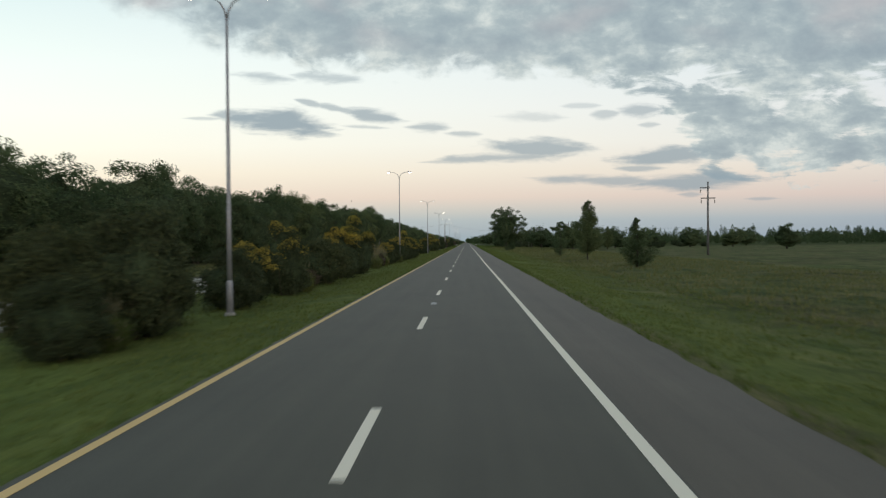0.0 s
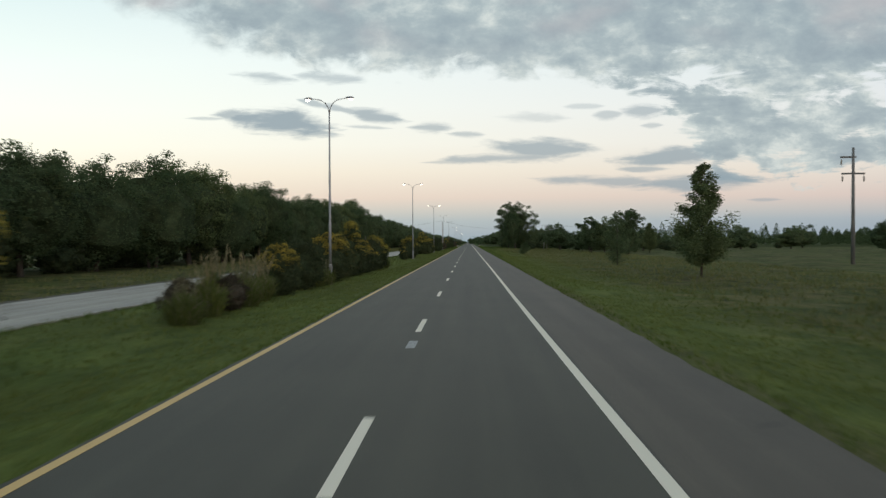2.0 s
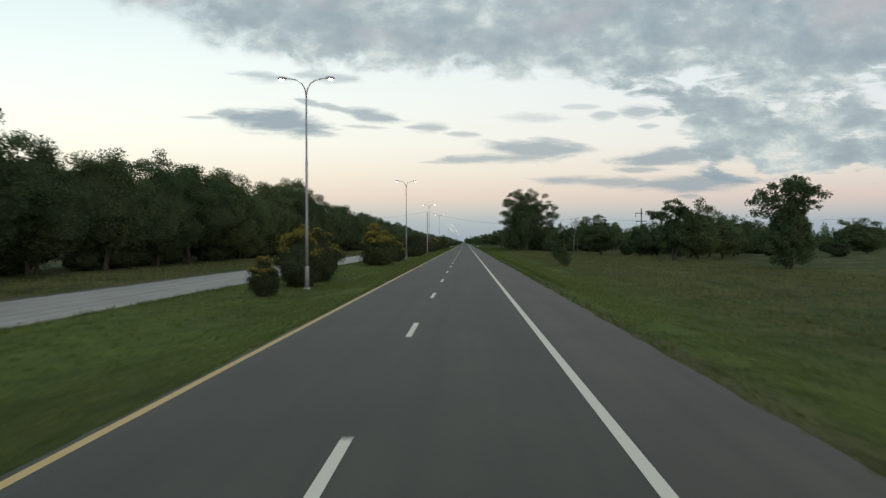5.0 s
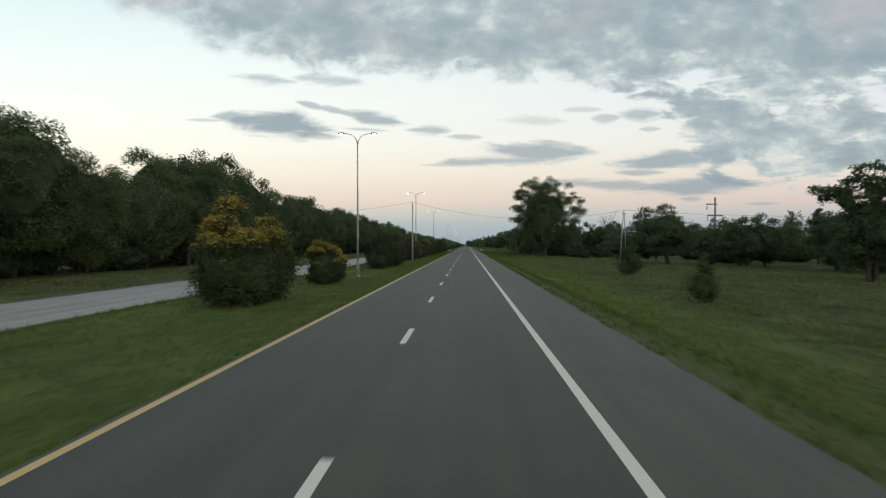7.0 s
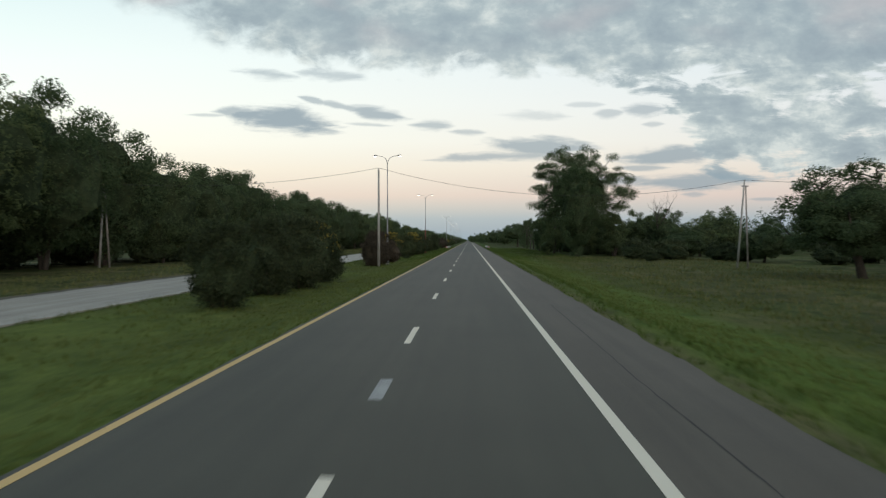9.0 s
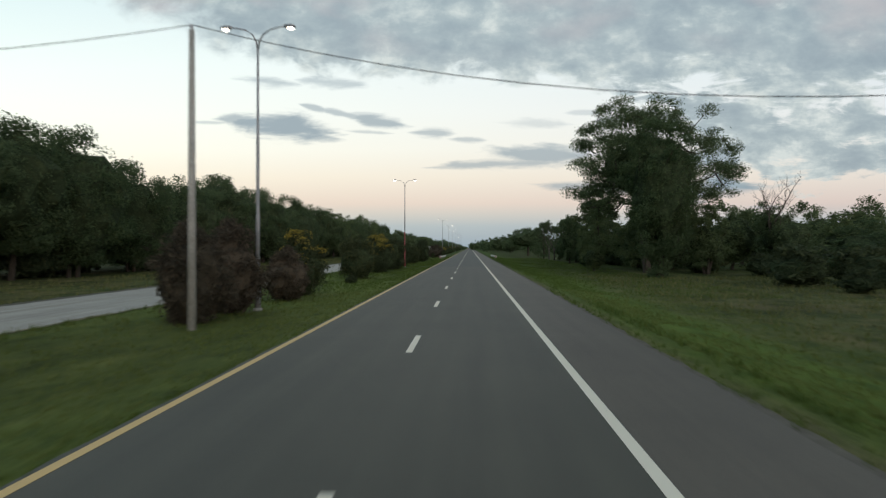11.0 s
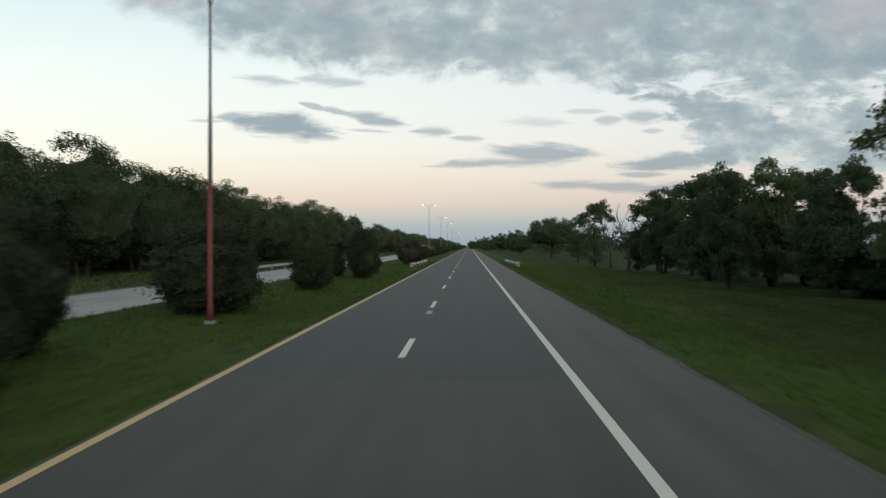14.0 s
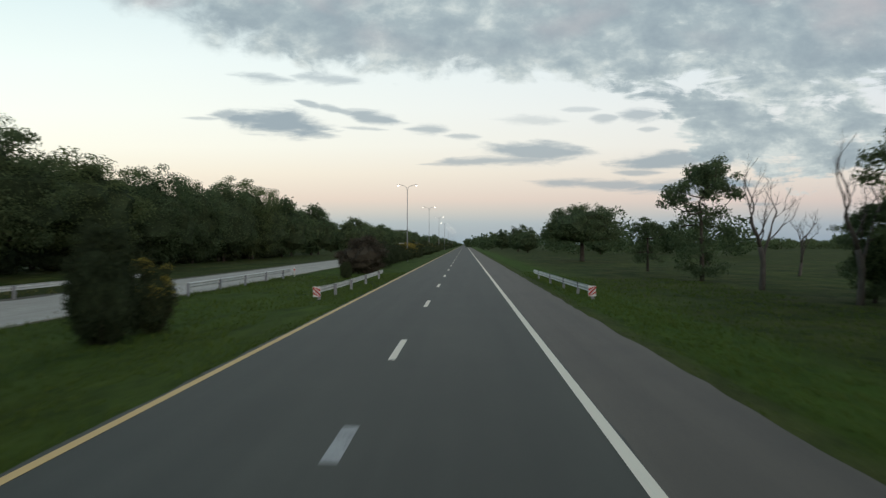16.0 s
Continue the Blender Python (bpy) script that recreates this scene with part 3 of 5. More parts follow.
# ---- street lamps ----
def street_lamp(x, y, z, red=False, turn=0.0, lean=0.0):
    lamp = thing("street_lamp", x, y, z, "tall grey steel street lamp with two curved arms in the median" if not red
                 else "tall street lamp, lower pole painted red, two curved arms, in median", "street lamp", "median lamps", turn)
    lamp.matrix_basis = pose(x, y, z, 0, lean, turn)
    bm = bmesh.new()
    if red:
        tube(bm, [(0, 0, 5.6), (0, 0, 8.4), (0, 0, 8.5), (0, 0, 12.9)], [0.085, 0.08, 0.062, 0.055], 12)
        part("upper_pole", bm, STEEL, lamp, smooth=True)
        bm = bmesh.new()
        tube(bm, [(0, 0, 0.0), (0, 0, 0.7), (0, 0, 0.75), (0, 0, 5.6)], [0.12, 0.12, 0.1, 0.09], 12)
        part("lower_pole", bm, RED_STEEL, lamp, "faded red paint", True)
    else:
        tube(bm, [(0, 0, 1.5), (0, 0, 4.6), (0, 0, 4.7), (0, 0, 8.4), (0, 0, 8.5), (0, 0, 12.9)], [0.105, 0.1, 0.085, 0.08, 0.065, 0.055], 12)
        part("upper_pole", bm, STEEL, lamp, smooth=True)
        bm = bmesh.new()
        tube(bm, [(0, 0, -0.1), (0, 0, 1.42), (0, 0, 1.52)], [0.15, 0.145, 0.105], 12)
        part("base_sleeve", bm, STEEL, lamp, smooth=True)
    bm = bmesh.new()
    tube(bm, [(0, 0, 0.0), (0, 0, 0.12)], [0.24, 0.22], 12)
    part("footing", bm, CONCRETE_POLE, lamp, "concrete footing")
    for s in (-1, 1):
        bm = bmesh.new()
        tube(bm, [(0.02 * s, 0, 12.8), (0.08 * s, 0, 13.15), (0.28 * s, 0, 13.5), (0.62 * s, 0, 13.72), (1.05 * s, 0, 13.82), (1.35 * s, 0, 13.85)], [0.045, 0.042, 0.038, 0.034, 0.03, 0.03], 8)
        part("arm", bm, STEEL, lamp, smooth=True)
        bm = bmesh.new()
        rows = []
        for k, (d, w, up, dn) in enumerate(((1.28, 0.05, 0.05, -0.03), (1.40, 0.10, 0.09, -0.05), (1.60, 0.15, 0.10, -0.07), (1.78, 0.13, 0.07, -0.06), (1.88, 0.06, 0.02, -0.03))):
            rows.append([bm.verts.new((d * s, a, 13.85 + b)) for a, b in ((-w, 0), (-w * 0.7, up), (w * 0.7, up), (w, 0), (w * 0.8, dn), (-w * 0.8, dn))])
        for r, q in zip(rows, rows[1:]):
            for i in range(6):
                bm.faces.new((r[i], r[(i + 1) % 6], q[(i + 1) % 6], q[i]))
        bm.faces.new(rows[0]), bm.faces.new(rows[-1][::-1])
        bmesh.ops.recalc_face_normals(bm, faces=bm.faces[:])
        head = part("lamp_head", bm, STEEL, lamp, "", True)
        bm = bmesh.new()
        bmesh.ops.create_uvsphere(bm, u_segments=12, v_segments=6, radius=0.5)
        bmesh.ops.transform(bm, matrix=Matrix.Translation((1.63 * s, 0, 13.77)) @ Matrix.Diagonal((0.36, 0.24, 0.2, 1)), verts=bm.verts[:])
        part("lens", bm, LAMP_GLOW, head, "lit warm-white lens", True)
    return lamp


def glow(name, colour, strength):
    mat, nt, b = shader(name, 0.4)
    b.inputs["Base Color"].default_value = (0.8, 0.78, 0.72, 1)
    b.inputs["Emission Color"].default_value = (*colour, 1)
    b.inputs["Emission Strength"].default_value = strength
    return mat


LAMP_GLOW = glow("lamp_lens", (1.0, 0.86, 0.66), 7.0)
for k in range(15):
    # evenly spaced along the median; one is missing where the culvert passes
    x, y, turn = -8.8, 19.3 + 67.65 * k, (2, -3, 1, 3, -2, 1, 0)[k % 7]
    if k == 5:
        street_lamp(x, y, ground_z(x, y), True, turn)
    elif k == 0:
        first = street_lamp(x, y, ground_z(x, y), turn=turn)
    elif k != 6:
        copy_thing(first, pose(x, y, ground_z(x, y), 0, 0, turn))


# ---- power lines ----
def rod(bm, a, b, r0, r1, sides=10):
    tube(bm, [a, b], [r0, r1], sides)


def span(name, a, b, sag, label, r=0.018):
    """One wire that hangs between two points."""
    a, b = Vector(a), Vector(b)
    bm = bmesh.new()
    n = 16
    tube(bm, [a.lerp(b, k / n) - Vector((0, 0, sag * 4 * (k / n) * (1 - k / n))) for k in range(n + 1)], [r] * (n + 1), 5)
    return tagged(part(name, bm, CABLE, None), label, "cable", "crossing wires")


def braced_pole(x, y, z, height, spread_, label):
    p = thing("utility_pole", x, y, z, label, "utility pole", "crossing line poles")
    bm = bmesh.new()
    rod(bm, (-spread_ * 0.55, 0, -0.3), (0, 0, height), 0.12, 0.08)
    part("pole", bm, CONCRETE_POLE, p, smooth=True)
    bm = bmesh.new()
    rod(bm, (spread_ * 0.45, 0.3, -0.3), (0.14, 0, height - 0.5), 0.10, 0.07)
    part("strut", bm, GREY_POLE, p, "dark leaning wooden strut", True)
    bm = bmesh.new()
    box(bm, -0.3, 0.4, -0.06, 0.06, height - 0.55, height - 0.42)
    part("crosspiece", bm, STEEL, p)
    bm = bmesh.new()
    tube(bm, [(0, 0, height - 0.02), (0, 0, height + 0.1), (0, 0, height + 0.2)], [0.03, 0.06, 0.04], 8)
    part("insulator", bm, CONCRETE_POLE, p)
    return p


braced_pole(31.0, 279, ground_z(31.0, 279), 9.4, 1.3, "pale braced utility pole with a leaning strut in long grass")
braced_pole(-39, 278.6, ground_z(-39, 278.6), 9.3, 1.0, "pale braced utility pole at the edge of dense trees")
mp = thing("utility_pole", -8.9, 283, ground_z(-8.9, 283), "slender pale concrete utility pole standing in the grassy median", "utility pole", "crossing line poles")
bm = bmesh.new()
rod(bm, (0, 0, -0.2), (0, 0, 11.3), 0.17, 0.10, 14)
part("pole", bm, CONCRETE_POLE, mp, smooth=True)
bm = bmesh.new()
tube(bm, [(0, 0, 11.28), (0, 0, 11.38), (0, 0, 11.5)], [0.03, 0.06, 0.04], 8)
part("insulator", bm, STEEL, mp)
TOP_R, TOP_M, TOP_L = (31.0, 279, 9.1), (-8.9, 283, 11.05), (-39, 278.6, 9.0)
span("power_cable", TOP_R, TOP_M, 2.4, "thin dark wire sagging across the road between poles")
span("power_cable", TOP_M, TOP_L, 1.0, "thin dark wire between the median pole and the trees")
span("power_cable", TOP_R, (95, 262, 8.2), 1.2, "thin dark wire leading away over the grassland")


def line_pylon(x, y, height, turn):
    p = thing("power_pylon", x, y, ground_z(x, y), "tall grey concrete power pole with two crossarms and hanging insulators", "power pole", "field power poles", turn)
    bm = bmesh.new()
    rod(bm, (0, 0, -0.3), (0, 0, height), 0.26, 0.15, 12)
    part("pole", bm, DARK_CONCRETE, p, smooth=True)
    for z, a, b in ((height - 1.4, -1.65, 0.35), (height - 3.6, -1.5, 1.5)):
        bm = bmesh.new()
        box(bm, a, b, -0.09, 0.09, z, z + 0.22)
        arm = part("crossarm", bm, DARK_CONCRETE, p)
        for ex in ((a + 0.1,) if b < 1 else (a + 0.1, b - 0.1)):
            bm = bmesh.new()
            tube(bm, [(ex, 0, z), (ex, 0, z - 0.25), (ex, 0, z - 0.3), (ex, 0, z - 0.8), (ex, 0, z - 1.0)], [0.02, 0.03, 0.1, 0.1, 0.03], 8)
            part("insulator", bm, GREY_POLE, arm)
    return p


for x, y, h in ((53, 126, 15.7), (49.4, 283, 12.3), (52, 440, 14.0)):
    line_pylon(x, y, h, 0)


# ---- guard rails ----
def beam_profile():
    return [(0.0, 0.30), (-0.05, 0.27), (-0.06, 0.22), (-0.005, 0.17), (-0.005, 0.13), (-0.06, 0.08), (-0.05, 0.03), (0.0, 0.0)]


def guard_rail(name, pts, side, label, board=True, z0=0.36):
    """A double-waved steel rail along pts, on posts, with a striped board at its near end. side: +1 when traffic passes at its -x side."""
    a = Vector((*pts[0], 0))
    r = thing(name, a.x, a.y, ground_z(a.x, a.y), label, "guard rail", "culvert rails")
    base = ground_z(a.x, a.y)
    bm = bmesh.new()
    rows = []
    prof = beam_profile()
    loc = [Vector((x - a.x, y - a.y, ground_z(x, y) - base)) for x, y in pts]
    dense = []
    for p, q in zip(loc, loc[1:]):
        dense += [p.lerp(q, k / 6) for k in range(6)]
    dense.append(loc[-1])
    for p in dense:
        rows.append([bm.verts.new((p.x + side * dx, p.y, p.z + z0 + dz)) for dx, dz in prof] + [bm.verts.new((p.x + side * (dx + 0.012), p.y, p.z + z0 + dz)) for dx, dz in prof[::-1]])
    n = len(rows[0])
    for u, w in zip(rows, rows[1:]):
        for i in range(n):
            bm.faces.new((u[i], u[(i + 1) % n], w[(i + 1) % n], w[i]))
    bm.faces.new(rows[0]), bm.faces.new(rows[-1][::-1])
    bmesh.ops.recalc_face_normals(bm, faces=bm.faces[:])
    part("beam", bm, RAIL_STEEL, r)
    total = len(dense) - 1
    for k in range(0, total + 1, 4):
        p = dense[k]
        bm = bmesh.new()
        box(bm, p.x + side * 0.02 - 0.0, p.x + side * 0.02 + 0.14, p.y - 0.06, p.y + 0.06, p.z - 0.3, p.z + z0 + 0.28)
        part("post", bm, STEEL, r)
    if board:
        bm = bmesh.new()
        box(bm, -0.19, 0.19, -0.12, -0.09, z0 - 0.2, z0 + 0.32)
        pl = part("striped_board", bm, SIGN_WHITE, r, "red and white striped end board")
        for k in range(-1, 3):
            # slanted red stripes, cut off at the rim of the board
            c = k * 0.24
            poly = [(-0.18, c - 0.18), (0.18, c + 0.18), (0.18, c + 0.30), (-0.18, c - 0.06)]
            lo, hi = -0.21, 0.31
            poly = [(x, min(hi, max(lo, zz))) for x, zz in poly]
            if max(p[1] for p in poly) - min(p[1] for p in poly) < 0.05:
                continue
            bm = bmesh.new()
            f = bm.faces.new([bm.verts.new((x * (-side), -0.124, z0 + zz)) for x, zz in poly])
            e = bmesh.ops.extrude_face_region(bm, geom=[f])
            bmesh.ops.translate(bm, vec=(0, -0.003, 0), verts=[g for g in e["geom"] if isinstance(g, bmesh.types.BMVert)])
            bmesh.ops.recalc_face_normals(bm, faces=bm.faces[:])
            part("stripe", bm, SIGN_RED, pl)
    return r


def marker_post(x, y):
    p = thing("marker_post", x, y, ground_z(x, y), "short white marker post at the end of a guard rail", "marker post")
    bm = bmesh.new()
    tube(bm, [(0, 0, -0.1), (0, 0, 0.86), (0, 0, 0.92)], [0.075, 0.07, 0.045], 10)
    part("post", bm, SIGN_WHITE, p, smooth=True)
    bm = bmesh.new()
    tube(bm, [(0, 0, 0.62), (0, 0, 0.74)], [0.078, 0.077], 10)
    part("reflector_band", bm, SIGN_RED, p, "red reflecting band")


SIGN_WHITE = mottled("sign_white", (0.62, 0.62, 0.6), (0.72, 0.72, 0.7), 3.0, 20.0, 0.5)
SIGN_RED = mottled("sign_red", (0.42, 0.03, 0.025), (0.55, 0.05, 0.04), 3.0, 20.0, 0.5)
guard_rail("guard_rail", [(-5.75, 412.5), (-5.45, 417), (-5.25, 424), (-5.15, 433)], 1, "galvanised steel guard rail with a striped end board beside the median")
guard_rail("guard_rail", [(8.0, 412.5), (7.75, 417), (7.5, 424), (7.4, 433)], -1, "galvanised steel guard rail with a striped end board beside the shoulder")
guard_rail("guard_rail", [(-14.5, 417), (-14.5, 424), (-14.5, 431), (-14.5, 438)], -1, "pale steel guard rail along the opposite carriageway", False, 0.5)
guard_rail("guard_rail", [(-23.2, 404), (-23.2, 412), (-23.2, 420), (-23.2, 430)], 1, "pale steel guard rail at the far side of the opposite carriageway", False, 0.5)

marker_post(-14.2, 438.4)


# ---- trees ----
DIMS = {}


def limb(bm, a, b, r0, r1, rng, sides=6, bend=0.12):
    a, b = Vector(a), Vector(b)
    d = (b - a).length
    pts, rad = [], []
    off = Vector(rng.normal(size=3)) * d * bend
    for k in range(5):
        f = k / 4
        p = a.lerp(b, f) + off * math.sin(math.pi * f) + Vector((0, 0, -0.12 * d)) * math.sin(math.pi * f) * 0.6
        pts.append(p)
        rad.append(r0 + (r1 - r0) * f)
    tube(bm, pts, rad, sides)


def triangles(name, co):
    """A mesh of loose triangles, three rows of co each."""
    n = len(co) // 3
    me = bpy.data.meshes.new(name)
    me.vertices.add(3 * n), me.loops.add(3 * n), me.polygons.add(n)
    me.vertices.foreach_set("co", np.asarray(co, dtype=np.float32).ravel())
    me.loops.foreach_set("vertex_index", np.arange(3 * n))
    me.polygons.foreach_set("loop_start", np.arange(n) * 3)
    me.update(calc_edges=True)
    return me


def unit(v):
    return v / (np.linalg.norm(v, axis=1)[:, None] + 1e-9)


def clump_spots(rng, clumps, n, hollow, up=0.15, fill=0.45, fringe=0.12):
    """Spots in and round soft clumps (centre, radius, half height), none inside the hollow; with the way out of the clump."""
    P, D, W = [], [], []
    chance = clumps[:, 3] ** 2 / (clumps[:, 3] ** 2).sum()
    have = 0
    while have < n:
        m_ = 6000
        which = rng.choice(len(clumps), m_, p=chance)
        d = rng.normal(size=(m_, 3))
        d[:, 2] += up
        d = unit(d)
        lb = clumps[which]
        r = rng.random((m_, 1)) ** fill + fringe * rng.exponential(size=(m_, 1)) * (rng.random((m_, 1)) < 0.3)
        p = lb[:, :3] + d * lb[:, [3, 3, 4]] * r
        keep = p[:, 2] > 0.02
        if hollow is not None:
            c, half, down = hollow
            q = (p - c) / half
            q[:, 2] = np.where(q[:, 2] < 0, q[:, 2] * half[2] / down, q[:, 2])
            keep &= np.linalg.norm(q, axis=1) > 0.86
        P.append(p[keep]), D.append(d[keep]), W.append(which[keep])
        have += int(keep.sum())
    return np.concatenate(P)[:n], np.concatenate(D)[:n], np.concatenate(W)[:n]


def leaves_on(name, rng, P, D, size, slim, droop, loose):
    """Small pointed leaves at P that lie along the surface they grow on, more or less ragged."""
    n = len(P)
    face = unit(D + rng.normal(size=(n, 3)) * loose)
    axis = np.cross(face, rng.normal(size=(n, 3)))
    axis[:, 2] -= droop
    axis = unit(axis)
    side = unit(np.cross(face, axis))
    h = (size * (0.55 + 0.9 * rng.random(n)))[:, None]
    co = np.stack([P - axis * h * 0.45 + side * h * 0.5 * slim, P - axis * h * 0.45 - side * h * 0.5 * slim, P + axis * h * 0.55 + face * h * 0.12], 1)
    return triangles(name, co.reshape(-1, 3))


def bulge(way):
    """How far the inside of a crown reaches out in a direction."""
    return 0.92 + 0.30 * noise.noise(way * 1.7) + 0.18 * noise.noise(way * 4.0)


def with_inner_leaves(rng, P, D, hollow, share=0.2):
    """Moves some of the leaves onto the dense inside of the crown."""
    c, half, down = hollow
    n = int(len(P) * share)
    d = unit(rng.normal(size=(n, 3)) + np.array([0, 0, 0.2]))
    k = np.array([bulge(Vector(q)) for q in d])[:, None] * (1.0 + 0.08 * rng.random((n, 1)))
    q = d * k * half
    q[:, 2] = np.where(d[:, 2] < 0, d[:, 2] * k[:, 0] * down, q[:, 2])
    P[:n], D[:n] = c + q, d
    keep = P[:, 2] > 0.02
    return P[keep], D[keep]


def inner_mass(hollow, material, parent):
    """The dense inside of a crown, one core that shuts out the sky behind the leaves; a dark material adds its shade.
    """
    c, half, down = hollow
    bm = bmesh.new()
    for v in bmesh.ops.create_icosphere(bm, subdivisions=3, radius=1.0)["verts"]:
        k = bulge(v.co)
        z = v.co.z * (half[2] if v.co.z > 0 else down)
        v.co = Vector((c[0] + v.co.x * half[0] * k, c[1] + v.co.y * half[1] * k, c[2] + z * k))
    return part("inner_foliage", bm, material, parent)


def crown_clumps(rng, h, w, low, n, size=(0.13, 0.26), squash=0.7, waist=0.4, shell=0.3, flat=0.0, hem=-0.95, lumps=8):
    """Small clumps in the outer part of an uneven dome between the heights low and h, widest at the waist."""
    ways = unit(rng.normal(size=(lumps, 3)) + np.array([0, 0, 0.5]))
    mid = low + (h - low) * waist
    out = []
    while len(out) < n:
        d = unit(rng.normal(size=(1, 3)))[0]
        if d[2] < hem:
            continue
        swell = 0.80 + 0.26 * max(0.0, float(np.max(ways @ d)) - 0.5) / 0.5
        f = (1 - shell * rng.random() ** 1.6) * swell
        r = w / 2 * rng.uniform(*size)
        wide = f * w / 2 - 0.6 * r
        up = (h - mid) * (1 - flat * abs(d[2])) - 0.5 * r * squash if d[2] > 0 else mid - low
        out.append((d[0] * wide, d[1] * wide, mid + d[2] * up * (f if d[2] > 0 else 1.0), r, r * squash * rng.uniform(0.75, 1.2)))
    return np.array(out)


def fitted(clumps, h, w):
    """Stretches the clumps to the height and width named."""
    clumps = clumps.copy()
    k = (w / 2) / np.percentile(np.hypot(clumps[:, 0], clumps[:, 1]) + 0.8 * clumps[:, 3], 96)
    clumps[:, [0, 1, 3]] *= k
    q = h / np.percentile(clumps[:, 2] + 0.9 * clumps[:, 4], 98)
    clumps[:, [2, 4]] *= q
    return clumps


def lobed_tree(seed, lobes, h, w, trunk_r, leaves, leaf, material, label, group="", trunks=1, fork=0.4, core=0.7, slim=0.5, droop=0.35, loose=0.6, name="tree", lean=0.0, branches=26, ivy=None, waist=0.4, fringe=0.14):
    """A tree: tapered trunks, bent limbs into every lobe of its crown, a dense inside and many small leaves on the lobes."""
    rng = np.random.default_rng(seed)
    t = thing(name, 0, 0, 0, label, "tree", group)
    lobes = fitted(lobes, h, w)
    bm = bmesh.new()
    heads = []
    low = float(np.percentile(lobes[:, 2] - lobes[:, 4], 5))
    for k in range(trunks):
        ang = 2 * math.pi * (k + 0.5 * rng.random()) / trunks
        off, out = (0.0, 0.03) if trunks == 1 else (0.07 * w / 2, 0.24)
        foot = Vector((math.cos(ang) * off - lean, math.sin(ang) * off, -0.3))
        head = Vector((math.cos(ang) * w / 2 * out, math.sin(ang) * w / 2 * out, low + (h - low) * fork * rng.uniform(0.85, 1.1)))
        mid = foot.lerp(head, 0.5) + Vector((rng.normal() * 0.05 * h * 0.4, rng.normal() * 0.05 * h * 0.4, 0))
        r = trunk_r / trunks ** 0.4
        tube(bm, [foot, foot + Vector((0.01, 0, 0.45)), mid, head], [r * 1.5, r * 1.05, r * 0.85, r * 0.55], 8)
        heads.append((mid, head, r))
    # each clump grows from the nearest limb that lies closer to the trunk
    nodes = [(mid.lerp(head, f), 0.0, r) for mid, head, r in heads for f in (0.3, 0.65, 1.0)]
    chosen = sorted(rng.permutation(len(lobes))[:branches], key=lambda i: min((Vector(lobes[i, :3]) - q[1]).length for q in heads))
    for i in chosen:
        c = Vector(lobes[i, :3])
        start, far, r = min(nodes, key=lambda q: (q[0] - c).length + 0.35 * q[1])
        d = (c - start).length
        thick = max(0.02, r * 0.5 * math.exp(-far / (0.45 * w)))
        limb(bm, start, c, thick, max(0.012, thick * 0.3), rng, 5, 0.09)
        nodes += [(start.lerp(c, f), far + f * d, r) for f in (0.45, 0.75, 1.0)]
        for _ in range(2):
            e = Vector(rng.normal(size=3)).normalized()
            tip = c + Vector((e.x * lobes[i, 3], e.y * lobes[i, 3], abs(e.z) * lobes[i, 4])) * 0.95
            limb(bm, c, tip, max(0.01, thick * 0.3), 0.006, rng, 3, 0.1)
    part("trunk", bm, BARK, t, "dark bark", True)
    hollow = None
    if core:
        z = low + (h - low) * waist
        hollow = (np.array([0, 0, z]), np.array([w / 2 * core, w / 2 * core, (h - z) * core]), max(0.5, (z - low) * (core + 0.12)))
        inner_mass(hollow, INNER_SHADE, t)
    P, D, _ = clump_spots(rng, lobes, leaves, hollow, fringe=fringe)
    if core:
        P, D = with_inner_leaves(rng, P, D, hollow)
    link_mesh("crown", leaves_on("crown", rng, P, D, leaf, slim, droop, loose), material, t)
    if ivy:
        climb = np.array([(0.25 * math.cos(2.4 * k) * ivy, 0.25 * math.sin(2.4 * k) * ivy, 0.5 + k * h * 0.055, ivy * rng.uniform(0.8, 1.15), 0.9) for k in range(9)])
        P, D, _ = clump_spots(rng, climb, 7000, None, up=0.0, fill=0.3)
        link_mesh("ivy", leaves_on("ivy", rng, P, D, 0.2, 0.7, 0.6, 0.6), material, t, "dense ivy round the trunk")
    DIMS[t.name] = (h, w)
    return t


